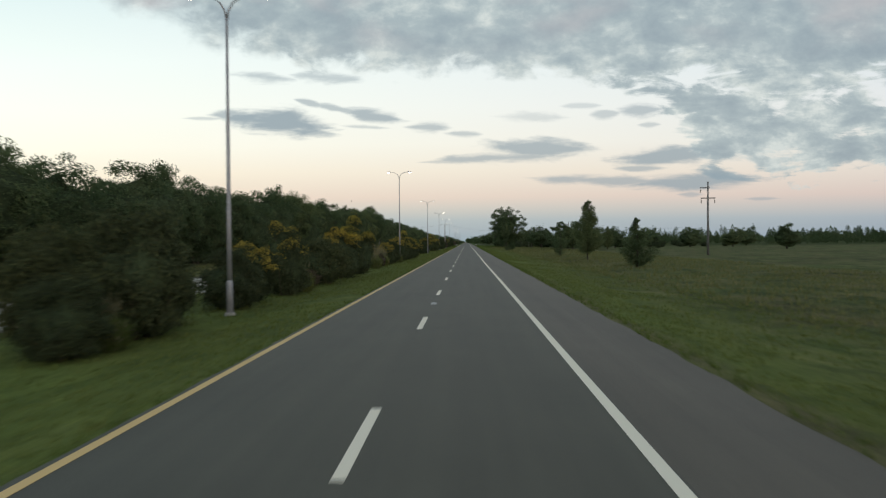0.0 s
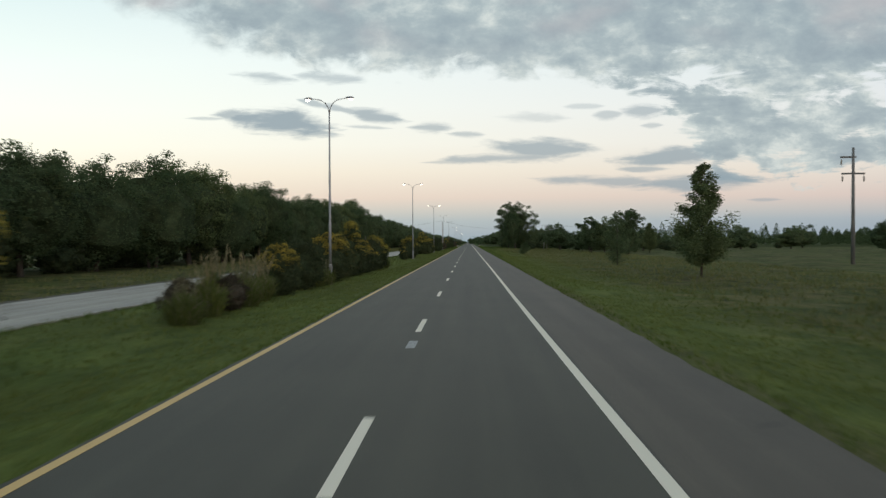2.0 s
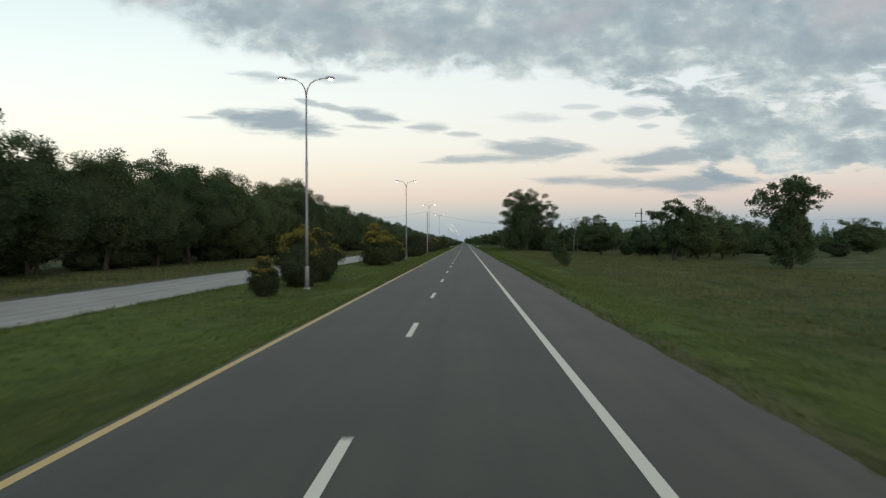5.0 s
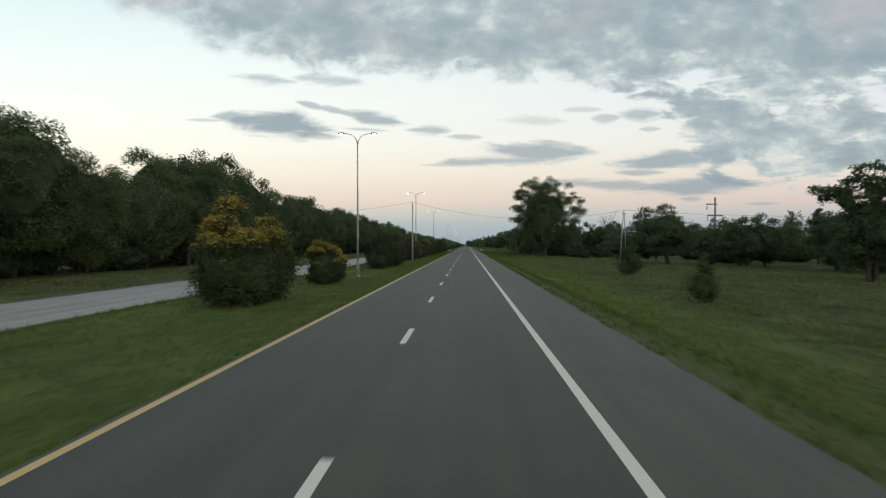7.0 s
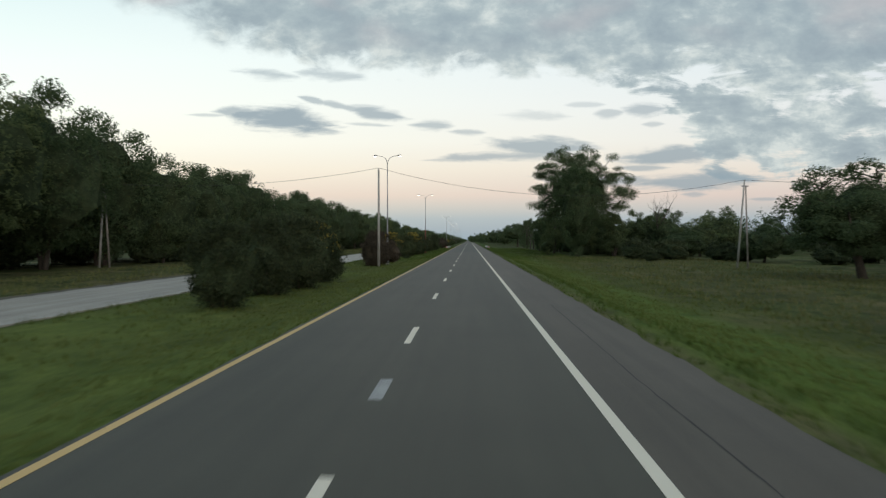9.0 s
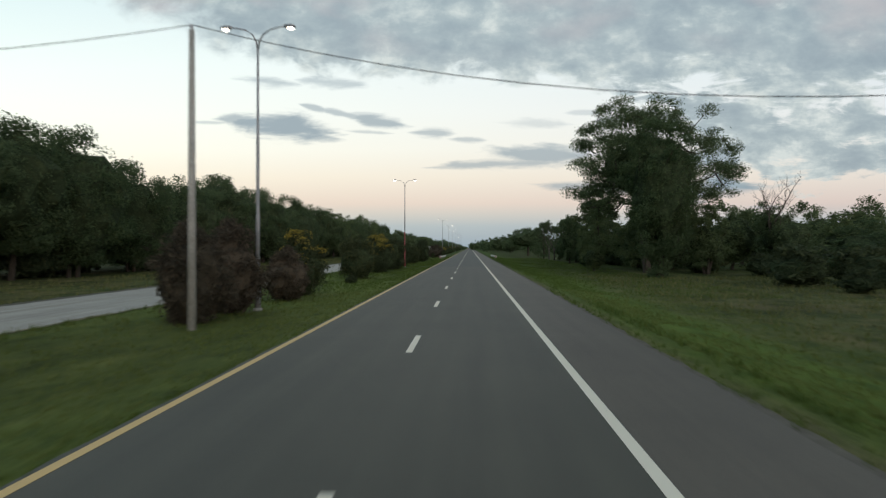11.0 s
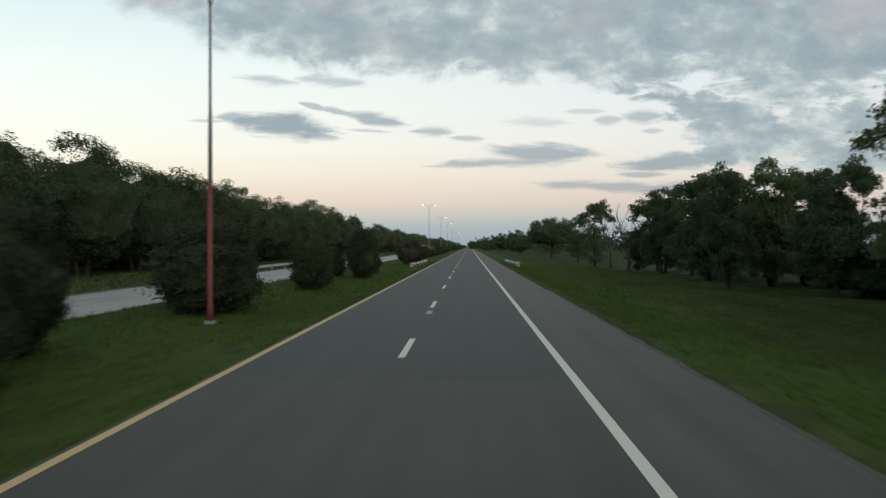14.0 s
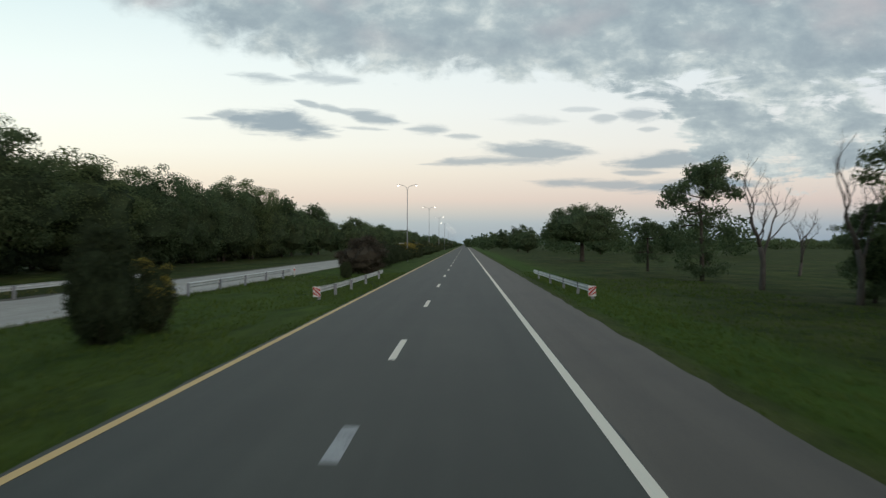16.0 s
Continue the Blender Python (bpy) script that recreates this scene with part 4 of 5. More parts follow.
def conifer(seed, height, radius, bare, widest, taper, leaves, leaf, label, group=""):
    """A young pointed tree: straight thin stem, whorls of rising branches, small leaves in tufts along them, a slim leader."""
    rng = np.random.default_rng(seed)
    t = thing("young_tree", 0, 0, 0, label, "tree", group)
    bm = bmesh.new()
    tube(bm, [(0, 0, -0.2), (0.04, 0.02, height * 0.5), (0, 0, height * 0.98)], [0.012 * height, 0.008 * height, 0.01], 7)
    tips = []
    n = int(height * 12)
    for k in range(n):
        f = bare + (0.97 - bare) * ((k + rng.random()) / n) ** 1.25
        ang = rng.random() * 6.283
        full = (f - bare) / (widest - bare) if f < widest else ((1.0 - f) / (1.0 - widest)) ** taper
        lobe = 0.85 + 0.25 * math.sin(3 * ang + 11 * f + seed)
        reach = radius * (0.6 + 0.4 * min(1.0, full) if f < widest else full) * lobe * (0.6 + 0.4 * rng.random()) + 0.1
        a = Vector((0, 0, f * height))
        b = a + Vector((math.cos(ang) * reach, math.sin(ang) * reach, reach * (0.15 + 0.55 * rng.random())))
        tube(bm, [a, a.lerp(b, 0.5) + Vector((0, 0, -0.03)), b], [0.018, 0.012, 0.005], 4)
        tips.append((np.array(a), np.array(b), reach))
    part("trunk", bm, BARK, t, "dark thin stem", True)
    total = sum(q[2] + 0.25 for q in tips)
    P = []
    for a, b, reach in tips:
        per = max(6, int(leaves * (reach + 0.25) / total))
        f = 0.2 + 0.85 * rng.random((per, 1)) ** 0.7
        P.append(a + (b - a) * f + np.clip(rng.normal(size=(per, 3)), -1.5, 1.5) * (0.06 + 0.12 * reach))
    P = np.concatenate(P)
    link_mesh("crown", leaf_mesh("crown", P, leaf * (0.6 + 0.8 * rng.random(len(P))), rng, 0.5, 0.0, 0.2), NEEDLE, t)
    DIMS[t.name] = (height, 2 * radius)
    return t


def dead_tree(seed, height, stems, label):
    """A leafless tree: stems that rise steeply from one base and fork again and again into crooked branches."""
    rng = np.random.default_rng(seed)
    t = thing("dead_tree", 0, 0, 0, label, "tree", "bare trees")
    bm = bmesh.new()

    def grow(a, d, length, r, depth):
        pts, rad = [a], [r]
        for k in range(3):
            d = (d + Vector(rng.normal(size=3)) * 0.16 + Vector((0, 0, 0.10))).normalized()
            pts.append(pts[-1] + d * length / 3)
            rad.append(r * (1 - 0.09 * (k + 1)))
        tube(bm, pts, rad, 7 if depth < 2 else 4)
        if depth < 6:
            for n in range(3 if depth in (0, 4) else 2):
                e = (d + Vector((rng.normal() * 0.6, rng.normal() * 0.6, 0.16))).normalized()
                grow(pts[-1] if n == 0 else pts[2], e, length * rng.uniform(0.6, 0.86), rad[-1] * (0.84 if n == 0 else 0.66), depth + 1)

    for k in range(stems):
        ang = 2 * math.pi * k / stems + 0.5
        grow(Vector((math.cos(ang) * 0.1, math.sin(ang) * 0.1, -0.2)), Vector((math.cos(ang) * 0.2 * stems, math.sin(ang) * 0.2 * stems, 1)).normalized(), height * 0.3, 0.023 * height, 0)
    part("trunk", bm, PALE_BARK, t, "bare grey-brown branches", True)
    top = max(v.co.z for v in t.children[0].data.vertices)
    wide = max(math.hypot(v.co.x, v.co.y) for v in t.children[0].data.vertices)
    DIMS[t.name] = (top, 2 * wide)
    return t


def bush(seed, height, width, leaves, material, flowers, label, name="bush", fine=0.17, stems=12, loose=0.7):
    """A broom-like shrub: stems from the root, a heap of rounded lobes down to the ground, fine upright twigs, blossom on the tops."""
    rng = np.random.default_rng(seed)
    t = thing(name, 0, 0, 0, label, "shrub", "median shrubs")
    lobes = fitted(crown_clumps(rng, height, width, 0.1, 46, (0.16, 0.34), 0.8, 0.36, 0.3, lumps=6), height, width)
    bm = bmesh.new()
    for k in range(stems):
        c = lobes[rng.integers(len(lobes)), :3]
        b = Vector((float(c[0]) * 1.1, float(c[1]) * 1.1, abs(float(c[2])) + 0.3))
        a = Vector((b.x * 0.3, b.y * 0.3, -0.1))
        tube(bm, [a, a.lerp(b, 0.5) + Vector((b.x * 0.1, b.y * 0.1, 0)), b], [0.03, 0.02, 0.008], 4)
    part("stem", bm, STEM, t, "thin brown wood")
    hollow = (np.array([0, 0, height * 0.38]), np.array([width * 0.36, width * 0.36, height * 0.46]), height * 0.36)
    # dry shrubs keep their leaf colour inside; the others get the painted inner shade
    inner_mass(hollow, material if material == DRY_LEAF else INNER_SHADE, t)
    P, D, _ = clump_spots(rng, lobes, leaves, hollow, up=0.3, fringe=0.3)
    P, D = with_inner_leaves(rng, P, D, hollow)
    link_mesh("foliage", leaves_on("foliage", rng, P, D, fine, 0.34, -0.55, loose), material, t)
    if flowers:
        Q, D, which = clump_spots(rng, lobes, flowers * 2400, hollow, up=1.0, fill=0.14)
        rich = rng.random(len(lobes))
        keep = (rng.random(len(Q)) < np.where(rich[which] < 0.65, 1.0, 0.35)) & (Q[:, 2] > height * (0.47 + 0.24 * rng.random(len(Q)))) & (D[:, 2] > 0.1 * rng.normal(size=len(Q)))
        link_mesh("blossom", leaves_on("blossom", rng, Q[keep], D[keep], 0.085, 0.75, 0.0, 1.0), FLOWER, t, "yellow blossom")
    DIMS[t.name] = (height, width)
    return t


def tall_grass(seed, height, width):
    """A clump of tall pale grass: a mound of long arching blades and a few thin stalks with feathery plumes."""
    rng = np.random.default_rng(seed)
    t = thing("grass_clump", 0, 0, 0, "tall pale dry grass clump in the median", "grass clump", "median grass clumps")
    for name, n, w, mat in (("blade_tuft", 1900, 0.022, GRASS), ("dry_blade_tuft", 500, 0.018, PLUME)):
        co = []
        for k in range(n):
            a, out = rng.random() * 6.283, rng.random() ** 0.8
            bx, by = math.cos(a) * out * width * 0.22, math.sin(a) * out * width * 0.22
            h = height * (0.22 + 0.5 * rng.random()) * (1.05 - 0.35 * out)
            a += rng.normal() * 0.5
            lean = width * (0.04 + 0.26 * rng.random()) * (0.4 + 0.6 * out)
            mx, my, mz = bx + math.cos(a) * lean * 0.4, by + math.sin(a) * lean * 0.4, h * 0.8
            tx, ty, tz = bx + math.cos(a) * lean, by + math.sin(a) * lean, h * rng.uniform(0.75, 1.15)
            s, q = -math.sin(a + rng.normal()) * w, math.cos(a + rng.normal()) * w
            co += [(bx, by, -0.05), (mx - s, my - q, mz), (mx + s, my + q, mz), (mx - s, my - q, mz), (tx, ty, tz), (mx + s, my + q, mz)]
        link_mesh(name, triangles(name, co), mat, t)
    co = []
    for k in range(34):
        a, out = rng.random() * 6.283, rng.random()
        bx, by = math.cos(a) * out * width * 0.2, math.sin(a) * out * width * 0.2
        h = height * rng.uniform(0.65, 1.05)
        tx, ty = bx * 1.5 + rng.normal() * 0.08 * h, by * 1.5 + rng.normal() * 0.08 * h
        co += [(bx - 0.006, by, -0.05), (bx + 0.006, by, -0.05), (tx, ty, h)]
        for m_ in range(14):
            f = rng.uniform(0.78, 1.0)
            x, y, z = bx + (tx - bx) * f, by + (ty - by) * f, h * f
            d = rng.normal(size=3) * 0.05
            co += [(x, y, z - 0.03), (x + 0.02, y + 0.01, z + 0.02), (x + d[0], y + d[1], z + 0.1 + abs(d[2]))]
    link_mesh("plumed_stalk_tuft", triangles("plumed_stalk_tuft", co), PLUME, t, "thin stalks with pale plumes")
    DIMS[t.name] = (height, width)
    return t


PLACED = set()


def plant(kind, x, y, h, w, turn=0.0, label="", group=""):
    """Puts a plant h metres high and w wide on the ground: the first call moves the plant itself, later ones a copy of it."""
    h0, w0 = DIMS[kind.name]
    m = pose(x, y, ground_z(x, y), 0, 0, turn)
    if kind.name in PLACED:
        s = kind.scale
        ob = copy_thing(kind, m @ Matrix.Diagonal((w / w0 / s.x, w / w0 / s.y, h / h0 / s.z, 1)))
    else:
        PLACED.add(kind.name)
        ob = kind
        ob.matrix_basis = m @ Matrix.Diagonal((w / w0, w / w0, h / h0, 1))
    if label:
        ob["label"] = label
    if group:
        ob["group"] = group
    return ob


# median shrubs: kind, y, x, height, width
YEL = [bush(s, 4.0, 4.2, 11500, BUSH_LEAF, 8, "broad dark-green shrub with yellow blossom on top, in the median") for s in (3, 8, 14)]
BLOOM = [bush(6, 3.4, 3.4, 9000, BUSH_LEAF, 16, "rounded shrub thickly covered with yellow blossom, in the median")]
GRN = [bush(s, 3.6, 4.2, 11500, BUSH_LEAF, 0, "broad dense dark-green shrub in the grassy median") for s in (5, 12)]
SOME = [bush(s, 3.8, 4.2, 11500, BUSH_LEAF, 3, "dark-green shrub with few yellow flowers, in the median") for s in (21, 24)]
DRY = [bush(17, 3.6, 3.8, 9500, DRY_LEAF, 0, "withered reddish-brown shrub in the grassy median", loose=1.2)]
TAN = [tall_grass(31, 2.3, 2.6), tall_grass(32, 2.0, 2.8)]
FAR = [bush(41, 3.9, 4.8, 1700, BUSH_LEAF, 1, "dark-green shrub with few yellow flowers, in the median", fine=0.42, stems=5), bush(42, 4.1, 5.0, 1100, BUSH_LEAF, 0, "broad dense dark-green shrub in the grassy median", fine=0.5, stems=5)]
KINDS = {"f": FAR, "y": YEL, "b": BLOOM, "g": GRN, "s": SOME, "d": DRY, "t": TAN}
FIRST_HEDGE = [
    ("g", 9.2, -9.4, 2.1, 2.6), ("t", 10.4, -8.9, 1.6, 2.0), ("g", 10.8, -10.6, 3.6, 3.6), ("g", 13.4, -9.6, 4.3, 4.0), ("g", 16.6, -10.4, 3.2, 3.0), ("g", 22.0, -9.7, 2.8, 3.4), ("y", 25.2, -10.0, 3.1, 2.9), ("s", 29.3, -9.5, 4.4, 3.7), ("t", 32.0, -8.9, 1.4, 1.8),
    ("t", 33.4, -9.4, 1.9, 2.2), ("d", 34.6, -9.4, 1.2, 2.0), ("g", 38.0, -9.3, 3.3, 4.8), ("g", 41.8, -10.0, 3.2, 3.4), ("y", 46.2, -9.7, 4.2, 4.6), ("y", 52.6, -9.5, 4.8, 4.5),
]
GRASS_AND_BLOSSOM = [
    ("t", 64.5, -9.3, 1.9, 2.4), ("d", 66.6, -10.4, 1.6, 2.0), ("t", 67.2, -9.6, 2.4, 2.6), ("d", 69, -9.4, 1.6, 2.0), ("t", 69.2, -10.1, 2.7, 2.6), ("t", 70.8, -9.2, 2.1, 2.4),
    ("t", 72.4, -10.0, 2.5, 2.6), ("t", 73.6, -9.5, 2.0, 2.4), ("t", 74.6, -9.8, 2.4, 2.4), ("y", 77.6, -9.6, 3.0, 2.9), ("g", 82.0, -9.6, 3.3, 3.6), ("t", 84.8, -9.3, 2.3, 2.4), ("t", 86.2, -8.9, 1.8, 2.0),
    ("y", 89.6, -9.6, 3.7, 3.7), ("s", 93.6, -9.8, 3.8, 3.9), ("y", 97.6, -9.8, 4.2, 4.0), ("s", 101, -9.5, 3.6, 3.6),
]
MIDDLE_SHRUBS = [
    ("y", 104.2, -9.4, 3.3, 3.2), ("g", 108.2, -9.4, 3.5, 3.5), ("b", 112.2, -9.2, 3.9, 3.6), ("t", 117.0, -9.0, 2.1, 2.6), ("t", 119.4, -9.6, 1.8, 2.2), ("s", 149.5, -9.9, 2.3, 2.0), ("y", 157, -9.9, 4.1, 3.6), ("s", 162.5, -9.9, 4.2, 3.8),
    ("y", 193.6, -9.8, 4.6, 5.4), ("s", 197.0, -9.5, 4.6, 4.4), ("b", 210.4, -9.3, 3.4, 3.2), ("b", 213.8, -9.3, 3.1, 2.7), ("g", 239.0, -9.3, 3.9, 3.4), ("g", 246, -9.6, 4.4, 4.0),
    ("g", 251, -9.2, 4.7, 4.4), ("s", 257, -9.4, 4.4, 4.2),
]
LATER_SHRUBS = [
    ("d", 285.4, -9.9, 4.2, 3.6), ("d", 288.6, -9.6, 4.4, 3.4), ("d", 295.6, -9.2, 3.1, 3.4), ("s", 299.8, -9.7, 4.2, 4.0), ("g", 313.1, -8.7, 0.75, 1.3), ("g", 321.2, -9.6, 4.0, 4.4),
    ("y", 334.6, -9.6, 4.6, 4.5), ("g", 344.6, -9.2, 4.4, 4.2), ("g", 349.3, -10.8, 4.2, 3.6), ("g", 362.0, -10.8, 4.2, 5.8),
]
LAST_SHRUBS = [
    ("g", 376.4, -9.6, 3.3, 3.8), ("g", 392.5, -11.9, 2.6, 3.4), ("g", 391.4, -8.6, 4.7, 3.6), ("g", 400.4, -9.6, 3.7, 2.3), ("s", 402.8, -9.3, 2.6, 2.0), ("g", 437, -9.1, 1.5, 1.3),
    ("d", 446, -9.2, 3.9, 5.8), ("g", 462, -9.7, 3.5, 4.6), ("g", 478, -9.8, 3.0, 4.1), ("s", 492, -9.8, 3.1, 4.8), ("y", 505, -9.8, 3.3, 4.8),
]
SHRUBS = FIRST_HEDGE + GRASS_AND_BLOSSOM + MIDDLE_SHRUBS + LATER_SHRUBS + LAST_SHRUBS
rng = random.Random(5)
y = 520
while y < 900:
    SHRUBS.append(("f", y, -9.8 + rng.uniform(-0.8, 0.8), rng.uniform(2.7, 4.1), rng.uniform(3.8, 5.6)))
    y += rng.uniform(9, 24)
seen = {}
for k, y, x, h, w in SHRUBS:
    i = seen[k] = seen.get(k, -1) + 1
    plant(KINDS[k][i % len(KINDS[k])], x, y, h, w, rng.uniform(0, 360))

# the wood beyond the opposite carriageway
WOOD_LABEL = "tall dark-green broadleaf tree in a dense roadside wood"
rng = np.random.default_rng(100)
WOOD = [lobed_tree(100 + s, crown_clumps(rng, 14, 13, lo, n, (0.14, 0.28), waist=wa), 14, 13, 0.3, 19500, 0.27, LEAF, WOOD_LABEL, "wood edge", tr, branches=16, waist=wa, fringe=0.05, core=0.78) for s, lo, n, tr, wa in ((1, 2.0, 74, 1, 0.42), (2, 1.0, 80, 2, 0.34), (3, 2.6, 70, 1, 0.5), (4, 1.4, 78, 2, 0.4))]
FARWOOD = [lobed_tree(110 + s, crown_clumps(rng, 14, 13, 0.8, 40, (0.2, 0.36)), 14, 13, 0.3, 3400, 0.6, LEAF, WOOD_LABEL, "wood edge", branches=5, core=0.76) for s in (1, 2)]
# crowns of the wood's edge: place along the road, height, width
FIRST_CROWNS = [
    (-18, 12.0, 12), (-6, 12.5, 12), (6, 12.0, 12), (18, 12.5, 12), (30, 12.0, 12), (42, 12.6, 13), (53, 12.2, 13), (66, 12.9, 14), (76, 14.0, 13), (87, 13.4, 13), (98, 12.8, 12), (109, 13.0, 12), (120, 14.6, 13),
    (131, 15.0, 15), (142, 12.2, 11), (150, 13.2, 11), (160, 14.7, 15), (172, 13.4, 12), (184, 13.8, 12), (195, 14.8, 12), (207, 15.4, 15), (219, 16.0, 14), (230, 13.8, 11), (242, 15.4, 13), (253, 16.2, 14),
]
LATER_CROWNS = [
    (264, 18.2, 16), (275, 19.4, 15), (285, 18.6, 15), (293, 14.4, 12), (304, 14.8, 14), (314, 14.8, 12), (322, 15.6, 14), (334, 13.2, 12), (346, 13.0, 12), (359, 14.9, 14), (370, 13.8, 12), (382, 14.4, 14), (396, 14.5, 14),
    (408, 13.6, 12), (419, 14.3, 14), (433, 13.8, 14), (447, 13.0, 14), (461, 13.2, 14), (474, 13.2, 13), (487, 14.6, 14), (502, 15.6, 15), (516, 13.6, 14), (531, 13.6, 14), (546, 13.8, 14), (558, 12.8, 12), (606, 13.2, 14),
]
CROWNS = FIRST_CROWNS + LATER_CROWNS
rng = random.Random(11)
for k in range(20):
    CROWNS.append((622 + 15 * k + rng.uniform(-3, 3), rng.uniform(10.5, 12.8), rng.uniform(13, 16)))
for i, (y, h, w) in enumerate(CROWNS):
    far = y > 512
    aside = 3.0 if 262 < y < 290 else 0.0
    kind = FARWOOD[i % 2] if far else WOOD[rng.randrange(4)]
    plant(kind, -40 - aside + rng.uniform(-1.2, 1.2), y, h * rng.uniform(0.96, 1.0), w, rng.uniform(0, 360))
    if not far or i % 2 == 0:
        plant(FARWOOD[rng.randrange(2)], -50 - aside + rng.uniform(-2, 2), y + 6, h * rng.uniform(0.80, 0.9), w * 1.1, rng.uniform(0, 360))

# dark undergrowth inside the wood
y = -14.0
while y < 520:
    s = rng.uniform(2.6, 4.6)
    plant(FAR[1], -43.5 + rng.uniform(-3, 3) - (7.5 if 262 < y < 290 else 0), y, s, s * 1.7, rng.uniform(0, 360), "dense dark shrub in the shade under the wood", "undergrowth shrubs")
    y += rng.uniform(4, 6.5)

# trees on the right: the very large tree and its neighbour, field trees, the row after them
rng = np.random.default_rng(200)
BIG = lobed_tree(201, crown_clumps(rng, 22.5, 23, 5.0, 230, (0.08, 0.16), 0.62, 0.46, 0.6, hem=-0.75, lumps=12), 22.5, 23, 0.5, 115000, 0.22, LEAF, "very large spreading broadleaf tree beside the road, open airy crown", trunks=1, fork=0.35, core=0.47, waist=0.42, branches=190, fringe=0.08)
plant(BIG, 24.0, 339, 21.4, 22.2, 30)
BIG2 = lobed_tree(202, crown_clumps(rng, 17, 9.5, 1.5, 90, (0.16, 0.3), 0.7, 0.5), 17, 9.5, 0.42, 22000, 0.25, LEAF, "tall dense dark tree with an ivy-covered trunk beside the road", trunks=1, ivy=1.2, waist=0.5)
plant(BIG2, 21.3, 325, 16.4, 8.6, 200)
UMB = lobed_tree(203, crown_clumps(rng, 10.8, 15, 2.4, 100, (0.1, 0.2), 0.7, 0.3, 0.2, hem=-0.35), 10.8, 15, 0.42, 18000, 0.28, LEAF, "wide domed tree with a short thick trunk in grass", fork=0.3, waist=0.3, core=0.8)
plant(UMB, 24.3, 501, 10.9, 16.2, 0)
DOME = lobed_tree(204, crown_clumps(rng, 10.2, 12.5, 1.6, 100, (0.09, 0.2), 0.6, 0.4, 0.4, hem=-0.8), 10.2, 12.5, 0.36, 22000, 0.23, LEAF, "broad rounded tree with a dark leaning trunk in long grass", fork=0.35, lean=-1.6, core=0.62, branches=40)
plant(DOME, 33.4, 264, 9.5, 13.0, 40)
def layered(h, w, low, body, tops):
    """Clumps of a roadside tree: a dense leafy body nearly to the grass and a few flat lobes held above it on bare limbs."""
    out = [crown_clumps(rng, 0.78 * h, w * 0.92, low, body, (0.15, 0.3), 0.62, 0.32, 0.7, hem=-0.85, lumps=6)]
    for k in range(tops):
        a = 2.4 * k + rng.uniform(-0.5, 0.5)
        off = rng.uniform(0.1, 0.8)
        reach, z = w / 2 * off, h * (0.93 - 0.3 * off * off - rng.uniform(0, 0.14))
        for _ in range(9):
            r = w / 2 * rng.uniform(0.1, 0.22)
            p = rng.normal(size=3) * (0.2 * w / 2, 0.2 * w / 2, 0.035 * h)
            drop = 0.5 * math.hypot(p[0], p[1])
            out.append(np.array([(math.cos(a) * reach + p[0], math.sin(a) * reach + p[1], z + p[2] - drop, r, r * 0.6)]))
    return np.concatenate(out)


ROW = [lobed_tree(210 + s, layered(9, 7, lo, 54, tops), 9, 7, 0.24, 14500, 0.24, LEAF, "small roadside tree with a dense body and loose flat lobes above", "roadside row", tr, core=0.5, branches=60, fringe=0.14, droop=0.8, waist=0.34, fork=0.45) for s, tr, lo, tops in ((1, 1, 0.4, 7), (2, 2, 0.3, 8), (3, 3, 0.5, 6))]
AIRY = [lobed_tree(215 + s, layered(10, 7.5, lo, n, tops), 10, 7.5, 0.24, 12500, 0.23, LEAF, "roadside tree with an open ragged crown on forked limbs", "roadside row", tr, core=None, branches=80, fringe=0.2, droop=0.8, fork=0.5) for s, tr, lo, n, tops in ((1, 2, 0.3, 40, 9), (2, 1, 1.0, 36, 11))]
PLAIN = [lobed_tree(220 + s, crown_clumps(rng, 9, 8, 0.9, 44, (0.15, 0.3), lumps=5), 9, 8, 0.2, 5500, 0.3, LEAF, "rounded field tree with a dense dark-green crown", "field trees", 1, branches=10) for s in (1, 2)]
# x, y, height, width
ROADSIDE_TREES = [
    (22.8, 437, 10.6, 7.6), (26.4, 414.5, 10.2, 8.2), (24.9, 407.5, 9.9, 7.6), (26.2, 402, 8.4, 6.4), (24.4, 392, 10.0, 8.6), (26.2, 384, 10.2, 7.0), (20.8, 379.5, 8.8, 5.4), (22.0, 360, 12.0, 7.6), (27.6, 358, 7.4, 7.0), (25.4, 374, 8.4, 6.6),
    (29.6, 367, 7.0, 8.0), (30, 386, 9.0, 8.4), (26.5, 348, 7.4, 7.2), (31, 352, 7.2, 8.6), (31, 374, 7.6, 8.6), (23.0, 454, 6.2, 5.0), (38, 380, 10, 9.4), (36, 366, 10, 9.4), (31, 398, 8.2, 8.4), (24.4, 416.5, 5.6, 4.2),
]
PASTURE_TREES = [
    (40, 217, 9.6, 8.4), (38.6, 186, 10.4, 8), (36, 216.5, 9.8, 8.4), (40, 251, 6.9, 7.4), (44, 252, 7.2, 7.6), (52, 243, 8.1, 8.6), (47, 240, 6.7, 8), (46, 262, 6.2, 8.6), (50, 232, 8.4, 9),
    (60, 250, 8.4, 10), (47, 276, 7.2, 8.6), (58, 290, 8.4, 10), (66, 262, 8.9, 9.4), (55, 305, 7.7, 9.4), (72, 300, 8.4, 10), (44, 302, 6.2, 8), (38, 318, 5.5, 8.6),
]
